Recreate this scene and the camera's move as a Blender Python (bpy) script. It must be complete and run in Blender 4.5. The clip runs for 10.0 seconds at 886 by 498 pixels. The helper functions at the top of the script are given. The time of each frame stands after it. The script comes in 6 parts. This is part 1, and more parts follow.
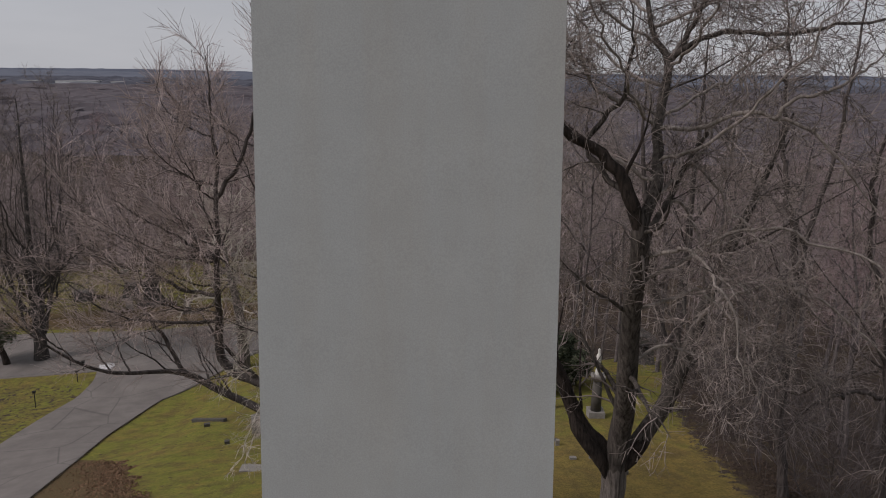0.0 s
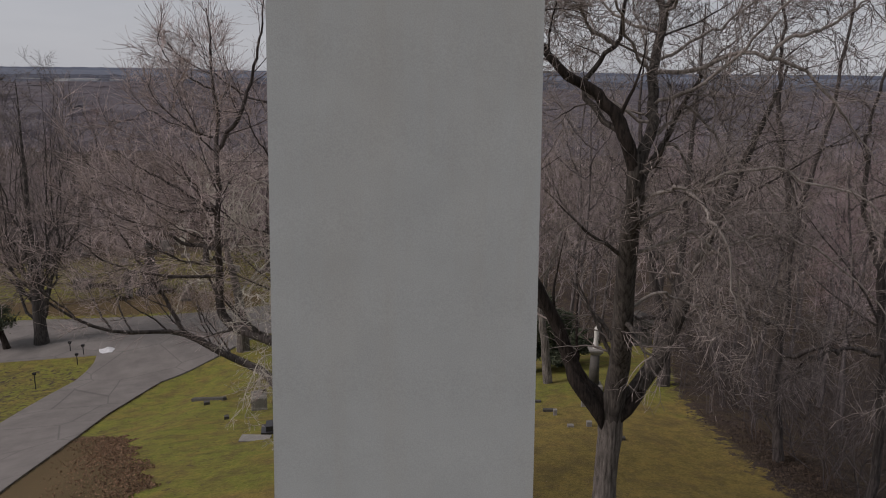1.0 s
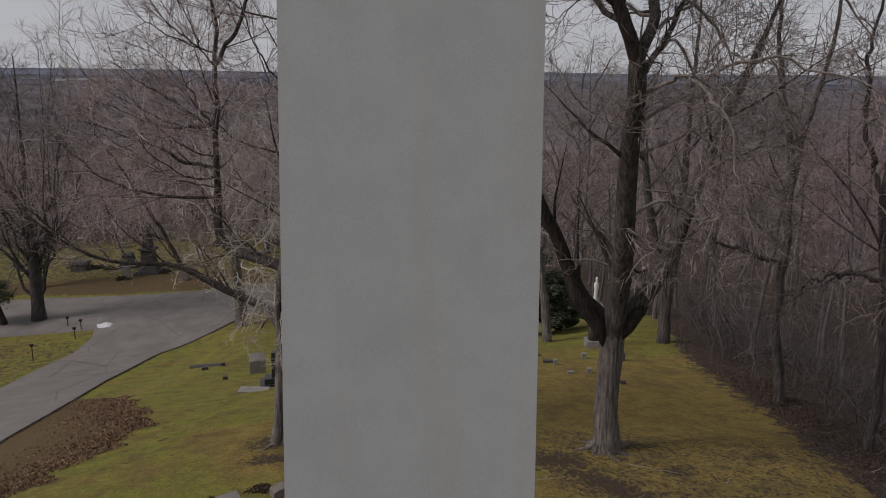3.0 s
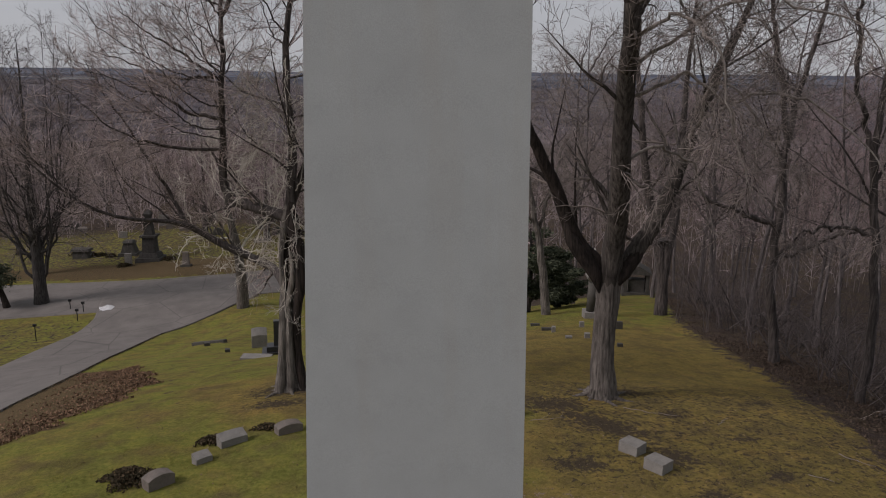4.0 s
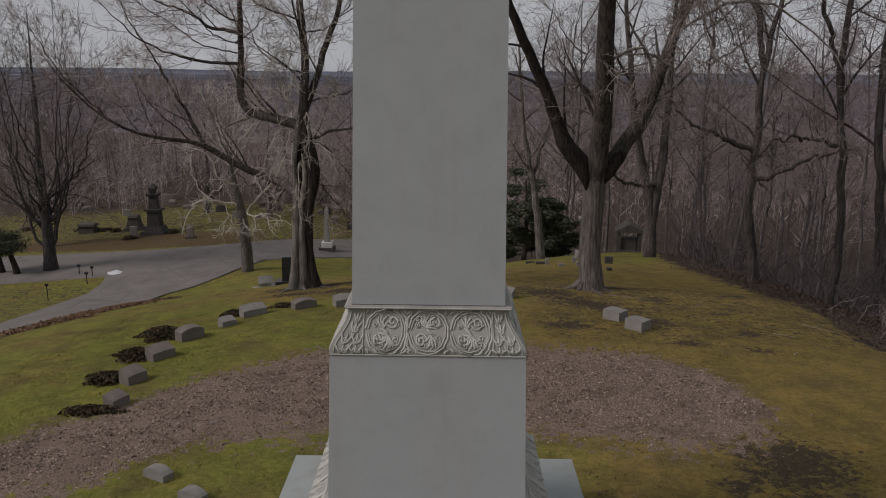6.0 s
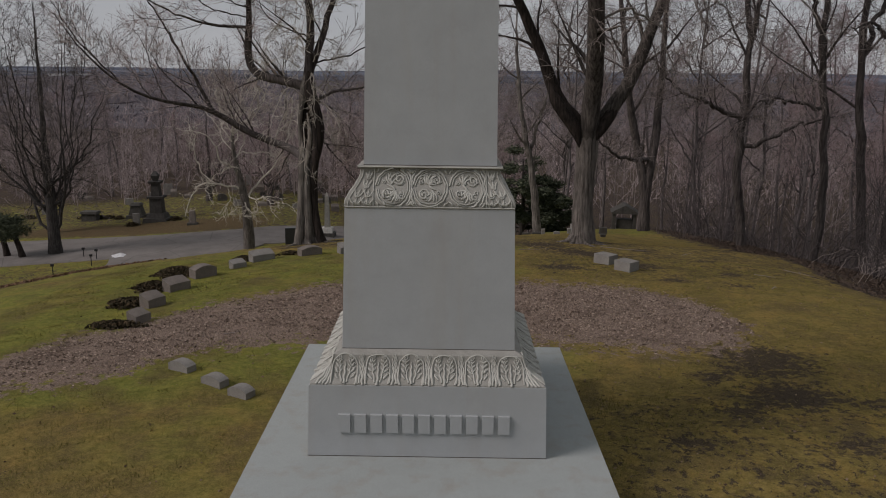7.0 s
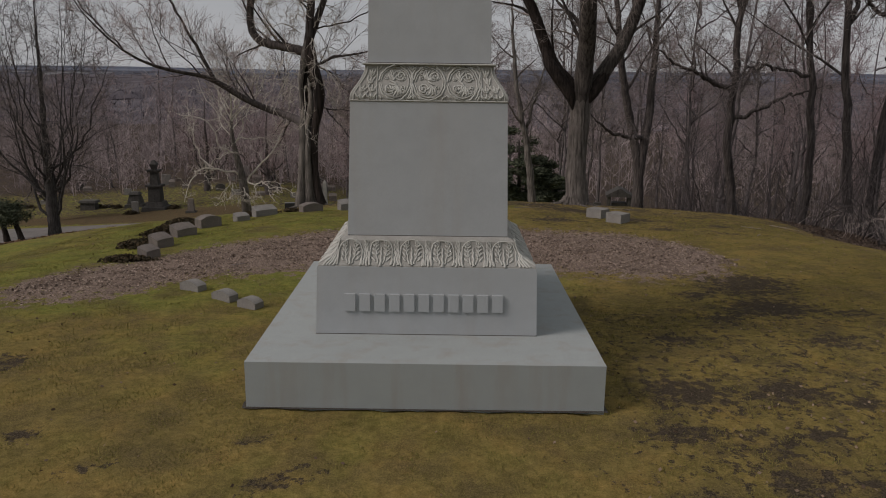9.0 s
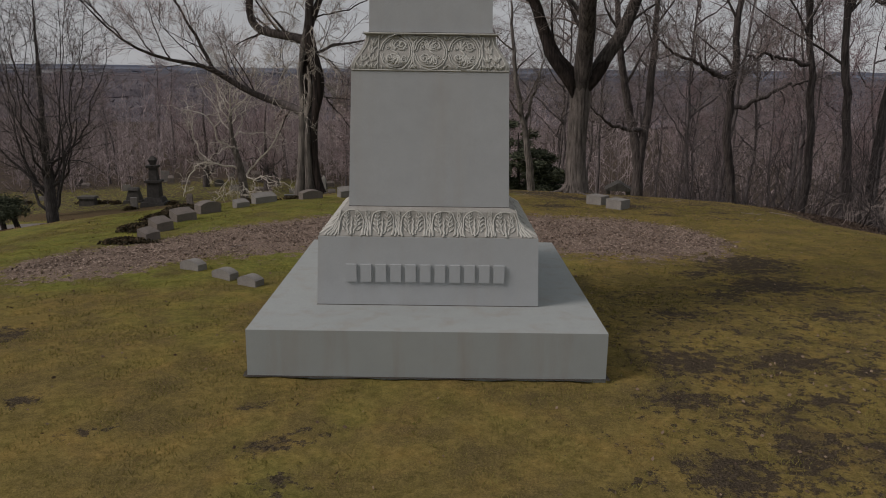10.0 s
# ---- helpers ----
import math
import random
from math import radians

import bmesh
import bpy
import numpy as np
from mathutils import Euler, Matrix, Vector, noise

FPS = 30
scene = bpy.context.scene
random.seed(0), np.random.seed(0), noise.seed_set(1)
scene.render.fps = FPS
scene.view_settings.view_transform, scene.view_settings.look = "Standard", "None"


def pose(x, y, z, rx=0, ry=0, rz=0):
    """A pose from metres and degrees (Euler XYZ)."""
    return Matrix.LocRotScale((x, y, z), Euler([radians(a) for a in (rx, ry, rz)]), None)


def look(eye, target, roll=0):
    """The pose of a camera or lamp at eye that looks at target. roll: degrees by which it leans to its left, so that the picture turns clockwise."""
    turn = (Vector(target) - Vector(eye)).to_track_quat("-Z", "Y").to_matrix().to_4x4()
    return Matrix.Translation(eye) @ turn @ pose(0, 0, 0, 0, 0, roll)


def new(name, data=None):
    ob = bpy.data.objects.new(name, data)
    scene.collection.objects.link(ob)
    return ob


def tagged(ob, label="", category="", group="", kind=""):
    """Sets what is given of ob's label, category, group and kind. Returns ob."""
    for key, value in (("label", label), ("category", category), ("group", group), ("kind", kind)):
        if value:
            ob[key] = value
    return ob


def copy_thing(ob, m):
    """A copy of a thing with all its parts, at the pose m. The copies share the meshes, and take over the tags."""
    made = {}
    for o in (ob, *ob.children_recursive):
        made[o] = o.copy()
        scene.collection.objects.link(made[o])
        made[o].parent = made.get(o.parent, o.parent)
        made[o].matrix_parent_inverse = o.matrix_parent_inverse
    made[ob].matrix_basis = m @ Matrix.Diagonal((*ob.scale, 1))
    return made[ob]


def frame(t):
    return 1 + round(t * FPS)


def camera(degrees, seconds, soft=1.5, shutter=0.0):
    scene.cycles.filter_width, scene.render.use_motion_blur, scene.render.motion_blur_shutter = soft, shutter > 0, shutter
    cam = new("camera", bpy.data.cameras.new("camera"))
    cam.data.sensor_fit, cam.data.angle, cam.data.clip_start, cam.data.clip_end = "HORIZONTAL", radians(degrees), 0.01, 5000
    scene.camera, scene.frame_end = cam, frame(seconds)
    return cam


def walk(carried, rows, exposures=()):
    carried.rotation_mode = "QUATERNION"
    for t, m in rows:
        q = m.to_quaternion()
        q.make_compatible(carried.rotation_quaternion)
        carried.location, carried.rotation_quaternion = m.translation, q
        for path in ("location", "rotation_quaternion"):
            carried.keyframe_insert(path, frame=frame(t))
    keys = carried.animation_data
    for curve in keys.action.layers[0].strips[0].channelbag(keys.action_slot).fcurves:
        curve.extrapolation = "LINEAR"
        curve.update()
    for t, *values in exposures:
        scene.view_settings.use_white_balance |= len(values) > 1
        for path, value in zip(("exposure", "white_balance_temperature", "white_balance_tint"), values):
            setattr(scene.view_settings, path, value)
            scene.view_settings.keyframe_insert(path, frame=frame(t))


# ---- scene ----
cam = camera(60.7, 10.0, soft=1.03)
# seconds, eye x, y, z, yaw, pitch, roll
PATH = [
    (0, 0.183, -3.864, 14.622, 0.84, -13.17, -0.74),
    (0.5, 0.198, -4.075, 13.984, 0.80, -13.23, -0.78),
    (1, 0.230, -4.429, 13.314, 0.76, -13.22, -0.78),
    (1.5, 0.245, -4.651, 12.678, 0.73, -13.19, -0.77),
    (2, 0.236, -4.733, 12.058, 0.69, -13.17, -0.71),
    (2.5, 0.221, -4.708, 11.433, 0.65, -13.16, -0.68),
    (2.7, 0.211, -4.741, 11.205, 0.63, -13.14, -0.69),
    (3.8, 0.215, -5.503, 9.594, 0.62, -13.12, -0.75),
    (4, 0.215, -5.741, 9.360, 0.58, -13.11, -0.76),
    (4.5, 0.218, -6.392, 8.640, 0.54, -13.08, -0.77),
    (5, 0.207, -7.098, 7.952, 0.49, -13.11, -0.74),
    (5.5, 0.179, -7.840, 7.307, 0.43, -13.14, -0.68),
    (6.8, 0.201, -9.821, 5.552, 0.34, -13.15, -0.70),
    (7, 0.200, -10.133, 5.321, 0.30, -13.16, -0.72),
    (7.5, 0.206, -10.675, 4.934, 0.20, -13.17, -0.76),
    (8, 0.205, -10.990, 4.646, 0.11, -13.15, -0.75),
    (8.5, 0.209, -11.128, 4.365, 0.07, -13.17, -0.74),
    (9, 0.204, -11.195, 4.098, 0.05, -13.20, -0.74),
    (9.5, 0.187, -11.237, 3.899, -0.00, -13.30, -0.73),
    (10, 0.175, -11.261, 3.727, -0.04, -13.31, -0.73),
]
walk(cam, [(t, pose(x, y, z, 90 + p, 0, yaw) @ pose(0, 0, 0, 0, 0, -r)) for t, x, y, z, yaw, p, r in PATH], [(0.0, -0.16, 6160, 21), (4.5, -0.28, 6170, 21), (7.5, -0.41, 6220, 19), (10.0, -0.38, 6300, 19)])

# ---- daylight: high thin cloud, soft sun from the left ----
SUN_TO = Vector((-0.84, -0.30, 0.72)).normalized()
sun = new("sun", bpy.data.lights.new("sun", "SUN"))
sun.data.energy, sun.data.angle, sun.data.color = 2.6, radians(22), (1.0, 0.92, 0.82)
sun.matrix_world = look((0, 0, 40), Vector((0, 0, 40)) - SUN_TO)
world = bpy.data.worlds.new("overcast_sky")
scene.world = world
world.use_nodes = True
wn = world.node_tree.nodes
wl = world.node_tree.links
wn.clear()
sky = wn.new("ShaderNodeTexSky")
sky.sky_type, sky.sun_disc = "NISHITA", False
sky.sun_elevation = math.asin(SUN_TO.z)
sky.sun_rotation = math.atan2(SUN_TO.x, SUN_TO.y)
geo = wn.new("ShaderNodeTexCoord")
cmap = wn.new("ShaderNodeMapping")
cmap.inputs["Scale"].default_value = (1.5, 1.5, 7.0)
cl = wn.new("ShaderNodeTexNoise")
cl.inputs["Scale"].default_value, cl.inputs["Detail"].default_value = 2.2, 6.0
ramp = wn.new("ShaderNodeValToRGB")
ramp.color_ramp.elements[0].position, ramp.color_ramp.elements[0].color = 0.30, (0.585, 0.612, 0.590, 1)
ramp.color_ramp.elements[1].position, ramp.color_ramp.elements[1].color = 0.70, (0.680, 0.706, 0.675, 1)
dim = wn.new("ShaderNodeVectorMath")
dim.operation = "SCALE"
dim.inputs["Scale"].default_value = 0.05
mix = wn.new("ShaderNodeMixRGB")
mix.inputs[0].default_value = 0.85
bg = wn.new("ShaderNodeBackground")
bg.inputs["Strength"].default_value = 0.84
wo = wn.new("ShaderNodeOutputWorld")
wl.new(geo.outputs["Generated"], cmap.inputs["Vector"])
wl.new(cmap.outputs["Vector"], cl.inputs["Vector"])
wl.new(cl.outputs["Fac"], ramp.inputs["Fac"])
wl.new(sky.outputs["Color"], dim.inputs[0])
wl.new(dim.outputs["Vector"], mix.inputs[1])
wl.new(ramp.outputs["Color"], mix.inputs[2])
wl.new(mix.outputs["Color"], bg.inputs["Color"])
wl.new(bg.outputs["Background"], wo.inputs["Surface"])
scene.view_settings.exposure = 0.0


# ---- materials ----
def material(name):
    m = bpy.data.materials.new(name)
    m.use_nodes = True
    return m, m.node_tree.nodes, m.node_tree.links, m.node_tree.nodes["Principled BSDF"]


def noise_node(n, l, scale, detail=4.0, rough=0.55, vec=None):
    t = n.new("ShaderNodeTexNoise")
    t.inputs["Scale"].default_value, t.inputs["Detail"].default_value, t.inputs["Roughness"].default_value = scale, detail, rough
    if vec is None:
        c = n.new("ShaderNodeTexCoord")
        vec = c.outputs["Object"]
    l.new(vec, t.inputs["Vector"])
    return t.outputs["Fac"]


def ramp_node(n, l, fac, stops):
    r = n.new("ShaderNodeValToRGB")
    el = r.color_ramp.elements
    while len(el) < len(stops):
        el.new(0.5)
    for e, (p, c) in zip(el, stops):
        e.position, e.color = p, (*c, 1) if len(c) == 3 else c
    l.new(fac, r.inputs["Fac"])
    return r.outputs["Color"]


def mix_node(n, l, fac, a, b, kind="MIX"):
    m = n.new("ShaderNodeMixRGB")
    m.blend_type = kind
    for sock, v in zip(m.inputs, (fac, a, b)):
        if isinstance(v, (int, float)):
            sock.default_value = v
        elif isinstance(v, tuple):
            sock.default_value = (*v, 1)
        else:
            l.new(v, sock)
    return m.outputs["Color"]


def math_node(n, l, op, a, b=0.0):
    m = n.new("ShaderNodeMath")
    m.operation = op
    m.use_clamp = False
    for sock, v in zip(m.inputs, (a, b)):
        if isinstance(v, (int, float)):
            sock.default_value = v
        else:
            l.new(v, sock)
    return m.outputs[0]


def bump_node(n, l, bs, height, strength, dist):
    b = n.new("ShaderNodeBump")
    b.inputs["Strength"].default_value, b.inputs["Distance"].default_value = strength, dist
    l.new(height, b.inputs["Height"])
    l.new(b.outputs["Normal"], bs.inputs["Normal"])


def stretched(n, l, sx, sy, sz):
    c = n.new("ShaderNodeTexCoord")
    m = n.new("ShaderNodeMapping")
    m.inputs["Scale"].default_value = (sx, sy, sz)
    l.new(c.outputs["Object"], m.inputs["Vector"])
    return m.outputs["Vector"]


def stone(name, base, dark, streak, speck=0.10, streaks=0.35, rough=0.8):
    """Granite: fine speckle, broad mottling, and weather streaks that run down it."""
    m, n, l, b = material(name)
    fine = noise_node(n, l, 140, 2)
    mid = noise_node(n, l, 3.2, 6, 0.65)
    run = noise_node(n, l, 1.0, 5, 0.6, stretched(n, l, 3.5, 3.5, 0.30))
    c = ramp_node(n, l, mid, [(0.3, dark), (0.7, base)])
    c = mix_node(n, l, math_node(n, l, "MULTIPLY", ramp_node(n, l, run, [(0.50, (0, 0, 0)), (0.72, (1, 1, 1))]), streaks), c, streak)
    s = ramp_node(n, l, fine, [(0.35, (1 - speck,) * 3), (0.65, (1 + speck,) * 3)])
    c = mix_node(n, l, 1.0, c, s, "MULTIPLY")
    l.new(c, b.inputs["Base Color"])
    b.inputs["Roughness"].default_value = rough
    b.inputs["Specular IOR Level"].default_value = 0.3
    bump_node(n, l, b, fine, 0.25, 0.004)
    return m


GRANITE = stone("grey_granite", (0.380, 0.399, 0.403), (0.342, 0.359, 0.362), (0.32, 0.29, 0.24), 0.06, 0.24)
GRANITE_SLAB = stone("stained_granite", (0.306, 0.330, 0.319), (0.283, 0.305, 0.295), (0.245, 0.212, 0.168), 0.08, 0.42)
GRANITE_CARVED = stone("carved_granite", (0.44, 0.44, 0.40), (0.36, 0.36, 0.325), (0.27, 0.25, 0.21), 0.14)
# recess darker than the strokes: its grime and the carving's shade in one colour
GRANITE_RECESS = stone("grimy_shaded_granite", (0.33, 0.325, 0.295), (0.24, 0.235, 0.21), (0.15, 0.14, 0.115), 0.14)
HEADSTONE = stone("headstone_granite", (0.185, 0.158, 0.136), (0.115, 0.10, 0.088), (0.09, 0.08, 0.068), 0.2)
HEADSTONE_GREY = stone("headstone_grey", (0.235, 0.223, 0.202), (0.155, 0.147, 0.134), (0.12, 0.11, 0.095), 0.2)
BLACK_STONE = stone("polished_black_granite", (0.035, 0.035, 0.038), (0.02, 0.02, 0.022), (0.05, 0.05, 0.05), 0.1, 0.2, 0.35)
OLD_STONE = stone("old_weathered_stone", (0.085, 0.08, 0.07), (0.045, 0.042, 0.037), (0.03, 0.028, 0.025), 0.15, 0.6)
SOOT_STONE = stone("sooty_weathered_stone", (0.065, 0.061, 0.056), (0.034, 0.031, 0.028), (0.018, 0.017, 0.015), 0.15, 0.6)
PALE_STONE = stone("pale_marble", (0.60, 0.59, 0.55), (0.46, 0.45, 0.42), (0.30, 0.29, 0.26), 0.08, 0.4)
CONCRETE = stone("concrete_kerb", (0.30, 0.29, 0.26), (0.2, 0.195, 0.175), (0.12, 0.11, 0.10), 0.14)


def bark(name, light, dark, ridge=1.0):
    m, n, l, b = material(name)
    grain = noise_node(n, l, 6.0, 6, 0.65, stretched(n, l, 2.2, 2.2, 0.22))
    patch = noise_node(n, l, 1.3, 3)
    c = ramp_node(n, l, grain, [(0.36, dark), (0.62, light)])
    c = mix_node(n, l, ramp_node(n, l, patch, [(0.4, (0, 0, 0)), (0.75, (0.55,) * 3)]), c, tuple(0.6 * v for v in dark))
    l.new(c, b.inputs["Base Color"])
    b.inputs["Roughness"].default_value = 0.95
    b.inputs["Specular IOR Level"].default_value = 0.15
    bump_node(n, l, b, grain, 0.9 * ridge, 0.05)
    return m


BARK_GREY = bark("furrowed_grey_bark", (0.225, 0.203, 0.182), (0.055, 0.049, 0.044))
BARK_DARK = bark("dark_bark", (0.118, 0.102, 0.095), (0.034, 0.029, 0.027))
BARK_WET = bark("blackened_wet_bark", (0.052, 0.041, 0.035), (0.013, 0.011, 0.010))
BARK_OLD = bark("ridged_old_maple_bark", (0.205, 0.185, 0.163), (0.058, 0.052, 0.046))
# near black: shade inside the hollow is put into the wood's colour
HOLLOW = bark("shaded_rotten_hollow", (0.028, 0.022, 0.018), (0.010, 0.008, 0.007))
BARK_MID = bark("brown_grey_bark", (0.185, 0.164, 0.146), (0.050, 0.044, 0.039))
# a faint haze cast is put into the woods' bark colour
BARK_WOODS = bark("woods_bark", (0.185, 0.163, 0.158), (0.060, 0.053, 0.051))
BARK_PALE = bark("flaking_pale_bark", (0.66, 0.62, 0.55), (0.36, 0.32, 0.27), 0.3)
BARK_LIMB = bark("maple_bark", (0.112, 0.098, 0.087), (0.026, 0.023, 0.020))
BARK_FAN = bark("dark_grey_bark", (0.085, 0.077, 0.073), (0.026, 0.024, 0.023))
BARK_SILVER = bark("thin_silvery_bark", (0.34, 0.305, 0.275), (0.14, 0.122, 0.108), 0.4)
BARK_ROT = bark("weathered_heartwood", (0.34, 0.31, 0.27), (0.12, 0.10, 0.085))


def twig_material(name, a, c2):
    m, n, l, b = material(name)
    g = n.new("ShaderNodeNewGeometry")
    c = ramp_node(n, l, g.outputs["Random Per Island"], [(0.0, a), (1.0, c2)])
    l.new(c, b.inputs["Base Color"])
    b.inputs["Roughness"].default_value = 0.9
    b.inputs["Specular IOR Level"].default_value = 0.15
    return m


TWIG_GREY = twig_material("grey_twigs", (0.12, 0.101, 0.092), (0.33, 0.285, 0.258))
TWIG_MAPLE = twig_material("maple_twigs", (0.060, 0.051, 0.046), (0.31, 0.265, 0.24))
# a purple-grey haze cast is put into the next two twig colours
TWIG_BROWN = twig_material("brown_twigs", (0.125, 0.103, 0.104), (0.33, 0.272, 0.272))
TWIG_RED = twig_material("red_brown_twigs", (0.152, 0.115, 0.114), (0.35, 0.266, 0.264))
TWIG_PINK = twig_material("pinkish_grey_twigs", (0.150, 0.122, 0.114), (0.52, 0.43, 0.40))
TWIG_FAR = twig_material("far_woods_twigs", (0.170, 0.141, 0.139), (0.47, 0.395, 0.387))
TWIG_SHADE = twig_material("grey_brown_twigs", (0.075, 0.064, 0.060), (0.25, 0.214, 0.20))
# shade under the dense canopy is put into this twig colour
TWIG_DARK = twig_material("shaded_undergrowth_twigs", (0.036, 0.031, 0.030), (0.13, 0.111, 0.107))
# blue of the distance haze is put into these twig colours
TWIG_FARTHER = twig_material("hazed_distant_twigs", (0.062, 0.059, 0.072), (0.135, 0.124, 0.142))
TWIG_PALE = twig_material("pale_twigs", (0.30, 0.27, 0.23), (0.52, 0.48, 0.42))
LEAF_IVY = twig_material("dark_ground_cover_leaves", (0.035, 0.032, 0.018), (0.085, 0.06, 0.035))
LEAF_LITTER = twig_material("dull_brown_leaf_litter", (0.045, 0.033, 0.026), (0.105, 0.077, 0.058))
LEAF_RED = twig_material("red_brown_bank_leaves", (0.085, 0.055, 0.036), (0.24, 0.148, 0.092))
LEAF_DRY = twig_material("dry_red_brown_leaves", (0.08, 0.055, 0.038), (0.25, 0.185, 0.125))
LEAF_GREEN = twig_material("evergreen_needles", (0.028, 0.036, 0.024), (0.105, 0.118, 0.075))
CHIP = twig_material("wood_chips", (0.085, 0.061, 0.048), (0.39, 0.308, 0.246))
GRASS = twig_material("winter_grass_blades", (0.104, 0.104, 0.024), (0.232, 0.194, 0.058))
BLACK_METAL = twig_material("black_painted_metal", (0.018, 0.018, 0.018), (0.025, 0.025, 0.025))


def ground_material():
    m, n, l, b = material("cemetery_ground")
    pos = n.new("ShaderNodeNewGeometry").outputs["Position"]

    def attr(name):
        a = n.new("ShaderNodeAttribute")
        a.attribute_name = name
        return a.outputs["Fac"]

    def edge(mask, rough_scale, amount=0.5):
        w = noise_node(n, l, rough_scale, 8, 0.72, pos)
        s = math_node(n, l, "ADD", mask, math_node(n, l, "MULTIPLY", math_node(n, l, "SUBTRACT", w, 0.5), amount * 2))
        return ramp_node(n, l, s, [(0.44, (0, 0, 0)), (0.56, (1, 1, 1))])

    fine = noise_node(n, l, 46, 5, 0.75, pos)
    tuft = noise_node(n, l, 9.0, 6, 0.72, pos)
    broad = noise_node(n, l, 0.42, 4, 0.6, pos)
    green = mix_node(n, l, ramp_node(n, l, tuft, [(0.35, (0, 0, 0)), (0.68, (1, 1, 1))]), (0.106, 0.114, 0.025), (0.202, 0.196, 0.050))
    straw = mix_node(n, l, ramp_node(n, l, tuft, [(0.35, (0, 0, 0)), (0.68, (1, 1, 1))]), (0.130, 0.101, 0.032), (0.232, 0.176, 0.062))
    mid = noise_node(n, l, 1.5, 5, 0.65, pos)
    lawn = mix_node(n, l, ramp_node(n, l, math_node(n, l, "ADD", broad, math_node(n, l, "MULTIPLY", attr("straw"), 0.45)), [(0.44, (0, 0, 0)), (0.72, (1, 1, 1))]), green, straw)
    lawn = mix_node(n, l, 1.0, lawn, ramp_node(n, l, mid, [(0.28, (0.70, 0.73, 0.74)), (0.50, (1.0, 1.0, 0.97)), (0.72, (1.24, 1.12, 1.04))]), "MULTIPLY")
    # brown litter, darkened in colour for the canopy's shade on the woods' floor
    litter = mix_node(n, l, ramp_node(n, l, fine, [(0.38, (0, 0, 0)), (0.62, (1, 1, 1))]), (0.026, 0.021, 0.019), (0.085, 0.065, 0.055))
    chips = mix_node(n, l, ramp_node(n, l, fine, [(0.40, (0, 0, 0)), (0.62, (1, 1, 1))]), (0.086, 0.062, 0.049), (0.300, 0.230, 0.184))
    chips = mix_node(n, l, ramp_node(n, l, noise_node(n, l, 1.1, 6, 0.7, pos), [(0.48, (0, 0, 0)), (0.68, (0.6,) * 3)]), chips, (0.080, 0.056, 0.043))
    soil = mix_node(n, l, ramp_node(n, l, fine, [(0.4, (0, 0, 0)), (0.62, (1, 1, 1))]), (0.024, 0.020, 0.016), (0.078, 0.061, 0.045))
    dead = mix_node(n, l, ramp_node(n, l, fine, [(0.36, (0, 0, 0)), (0.64, (1, 1, 1))]), (0.045, 0.037, 0.021), (0.135, 0.102, 0.052))
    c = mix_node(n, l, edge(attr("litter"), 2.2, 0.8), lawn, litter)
    thatch = noise_node(n, l, 0.85, 7, 0.7, pos)
    c = mix_node(n, l, math_node(n, l, "MULTIPLY", ramp_node(n, l, thatch, [(0.46, (0, 0, 0)), (0.66, (1, 1, 1))]), 0.65), c, dead)
    dead = mix_node(n, l, ramp_node(n, l, tuft, [(0.50, (0, 0, 0)), (0.64, (1, 1, 1))]), dead, (0.120, 0.068, 0.042))
    c = mix_node(n, l, edge(attr("bank"), 1.4, 0.85), c, dead)
    c = mix_node(n, l, math_node(n, l, "MULTIPLY", edge(attr("bare"), 1.9, 1.25), 0.45), c, soil)
    c = mix_node(n, l, math_node(n, l, "MULTIPLY", edge(attr("bare"), 6.5, 1.35), 0.88), c, soil)
    c = mix_node(n, l, edge(attr("chips"), 4.0, 1.15), c, chips)
    shade = ramp_node(n, l, fine, [(0.28, (0.66,) * 3), (0.72, (1.34,) * 3)])
    c = mix_node(n, l, 1.0, c, shade, "MULTIPLY")
    l.new(c, b.inputs["Base Color"])
    b.inputs["Roughness"].default_value = 1.0
    b.inputs["Specular IOR Level"].default_value = 0.05
    bump_node(n, l, b, mix_node(n, l, 0.5, fine, tuft), 0.55, 0.06)
    return m


def asphalt_material():
    m, n, l, b = material("worn_asphalt")
    pos = n.new("ShaderNodeNewGeometry").outputs["Position"]
    fine = noise_node(n, l, 60, 3, 0.6, pos)
    worn = noise_node(n, l, 0.5, 6, 0.65, pos)
    c = ramp_node(n, l, worn, [(0.3, (0.108, 0.097, 0.088)), (0.7, (0.170, 0.154, 0.140))])
    c = mix_node(n, l, 1.0, c, ramp_node(n, l, fine, [(0.3, (0.85,) * 3), (0.7, (1.12,) * 3)]), "MULTIPLY")
    v = n.new("ShaderNodeTexVoronoi")
    v.feature = "DISTANCE_TO_EDGE"
    v.inputs["Scale"].default_value = 0.16
    l.new(pos, v.inputs["Vector"])
    c = mix_node(n, l, ramp_node(n, l, v.outputs["Distance"], [(0.0, (0.6,) * 3), (0.012, (0, 0, 0))]), c, (0.05, 0.046, 0.042))
    l.new(c, b.inputs["Base Color"])
    b.inputs["Roughness"].default_value = 0.9
    bump_node(n, l, b, fine, 0.3, 0.01)
    return m


def plain(name, a, c2, scale=4.0, rough=0.9):
    m, n, l, b = material(name)
    l.new(ramp_node(n, l, noise_node(n, l, scale, 6, 0.65), [(0.3, a), (0.7, c2)]), b.inputs["Base Color"])
    b.inputs["Roughness"].default_value = rough
    return m


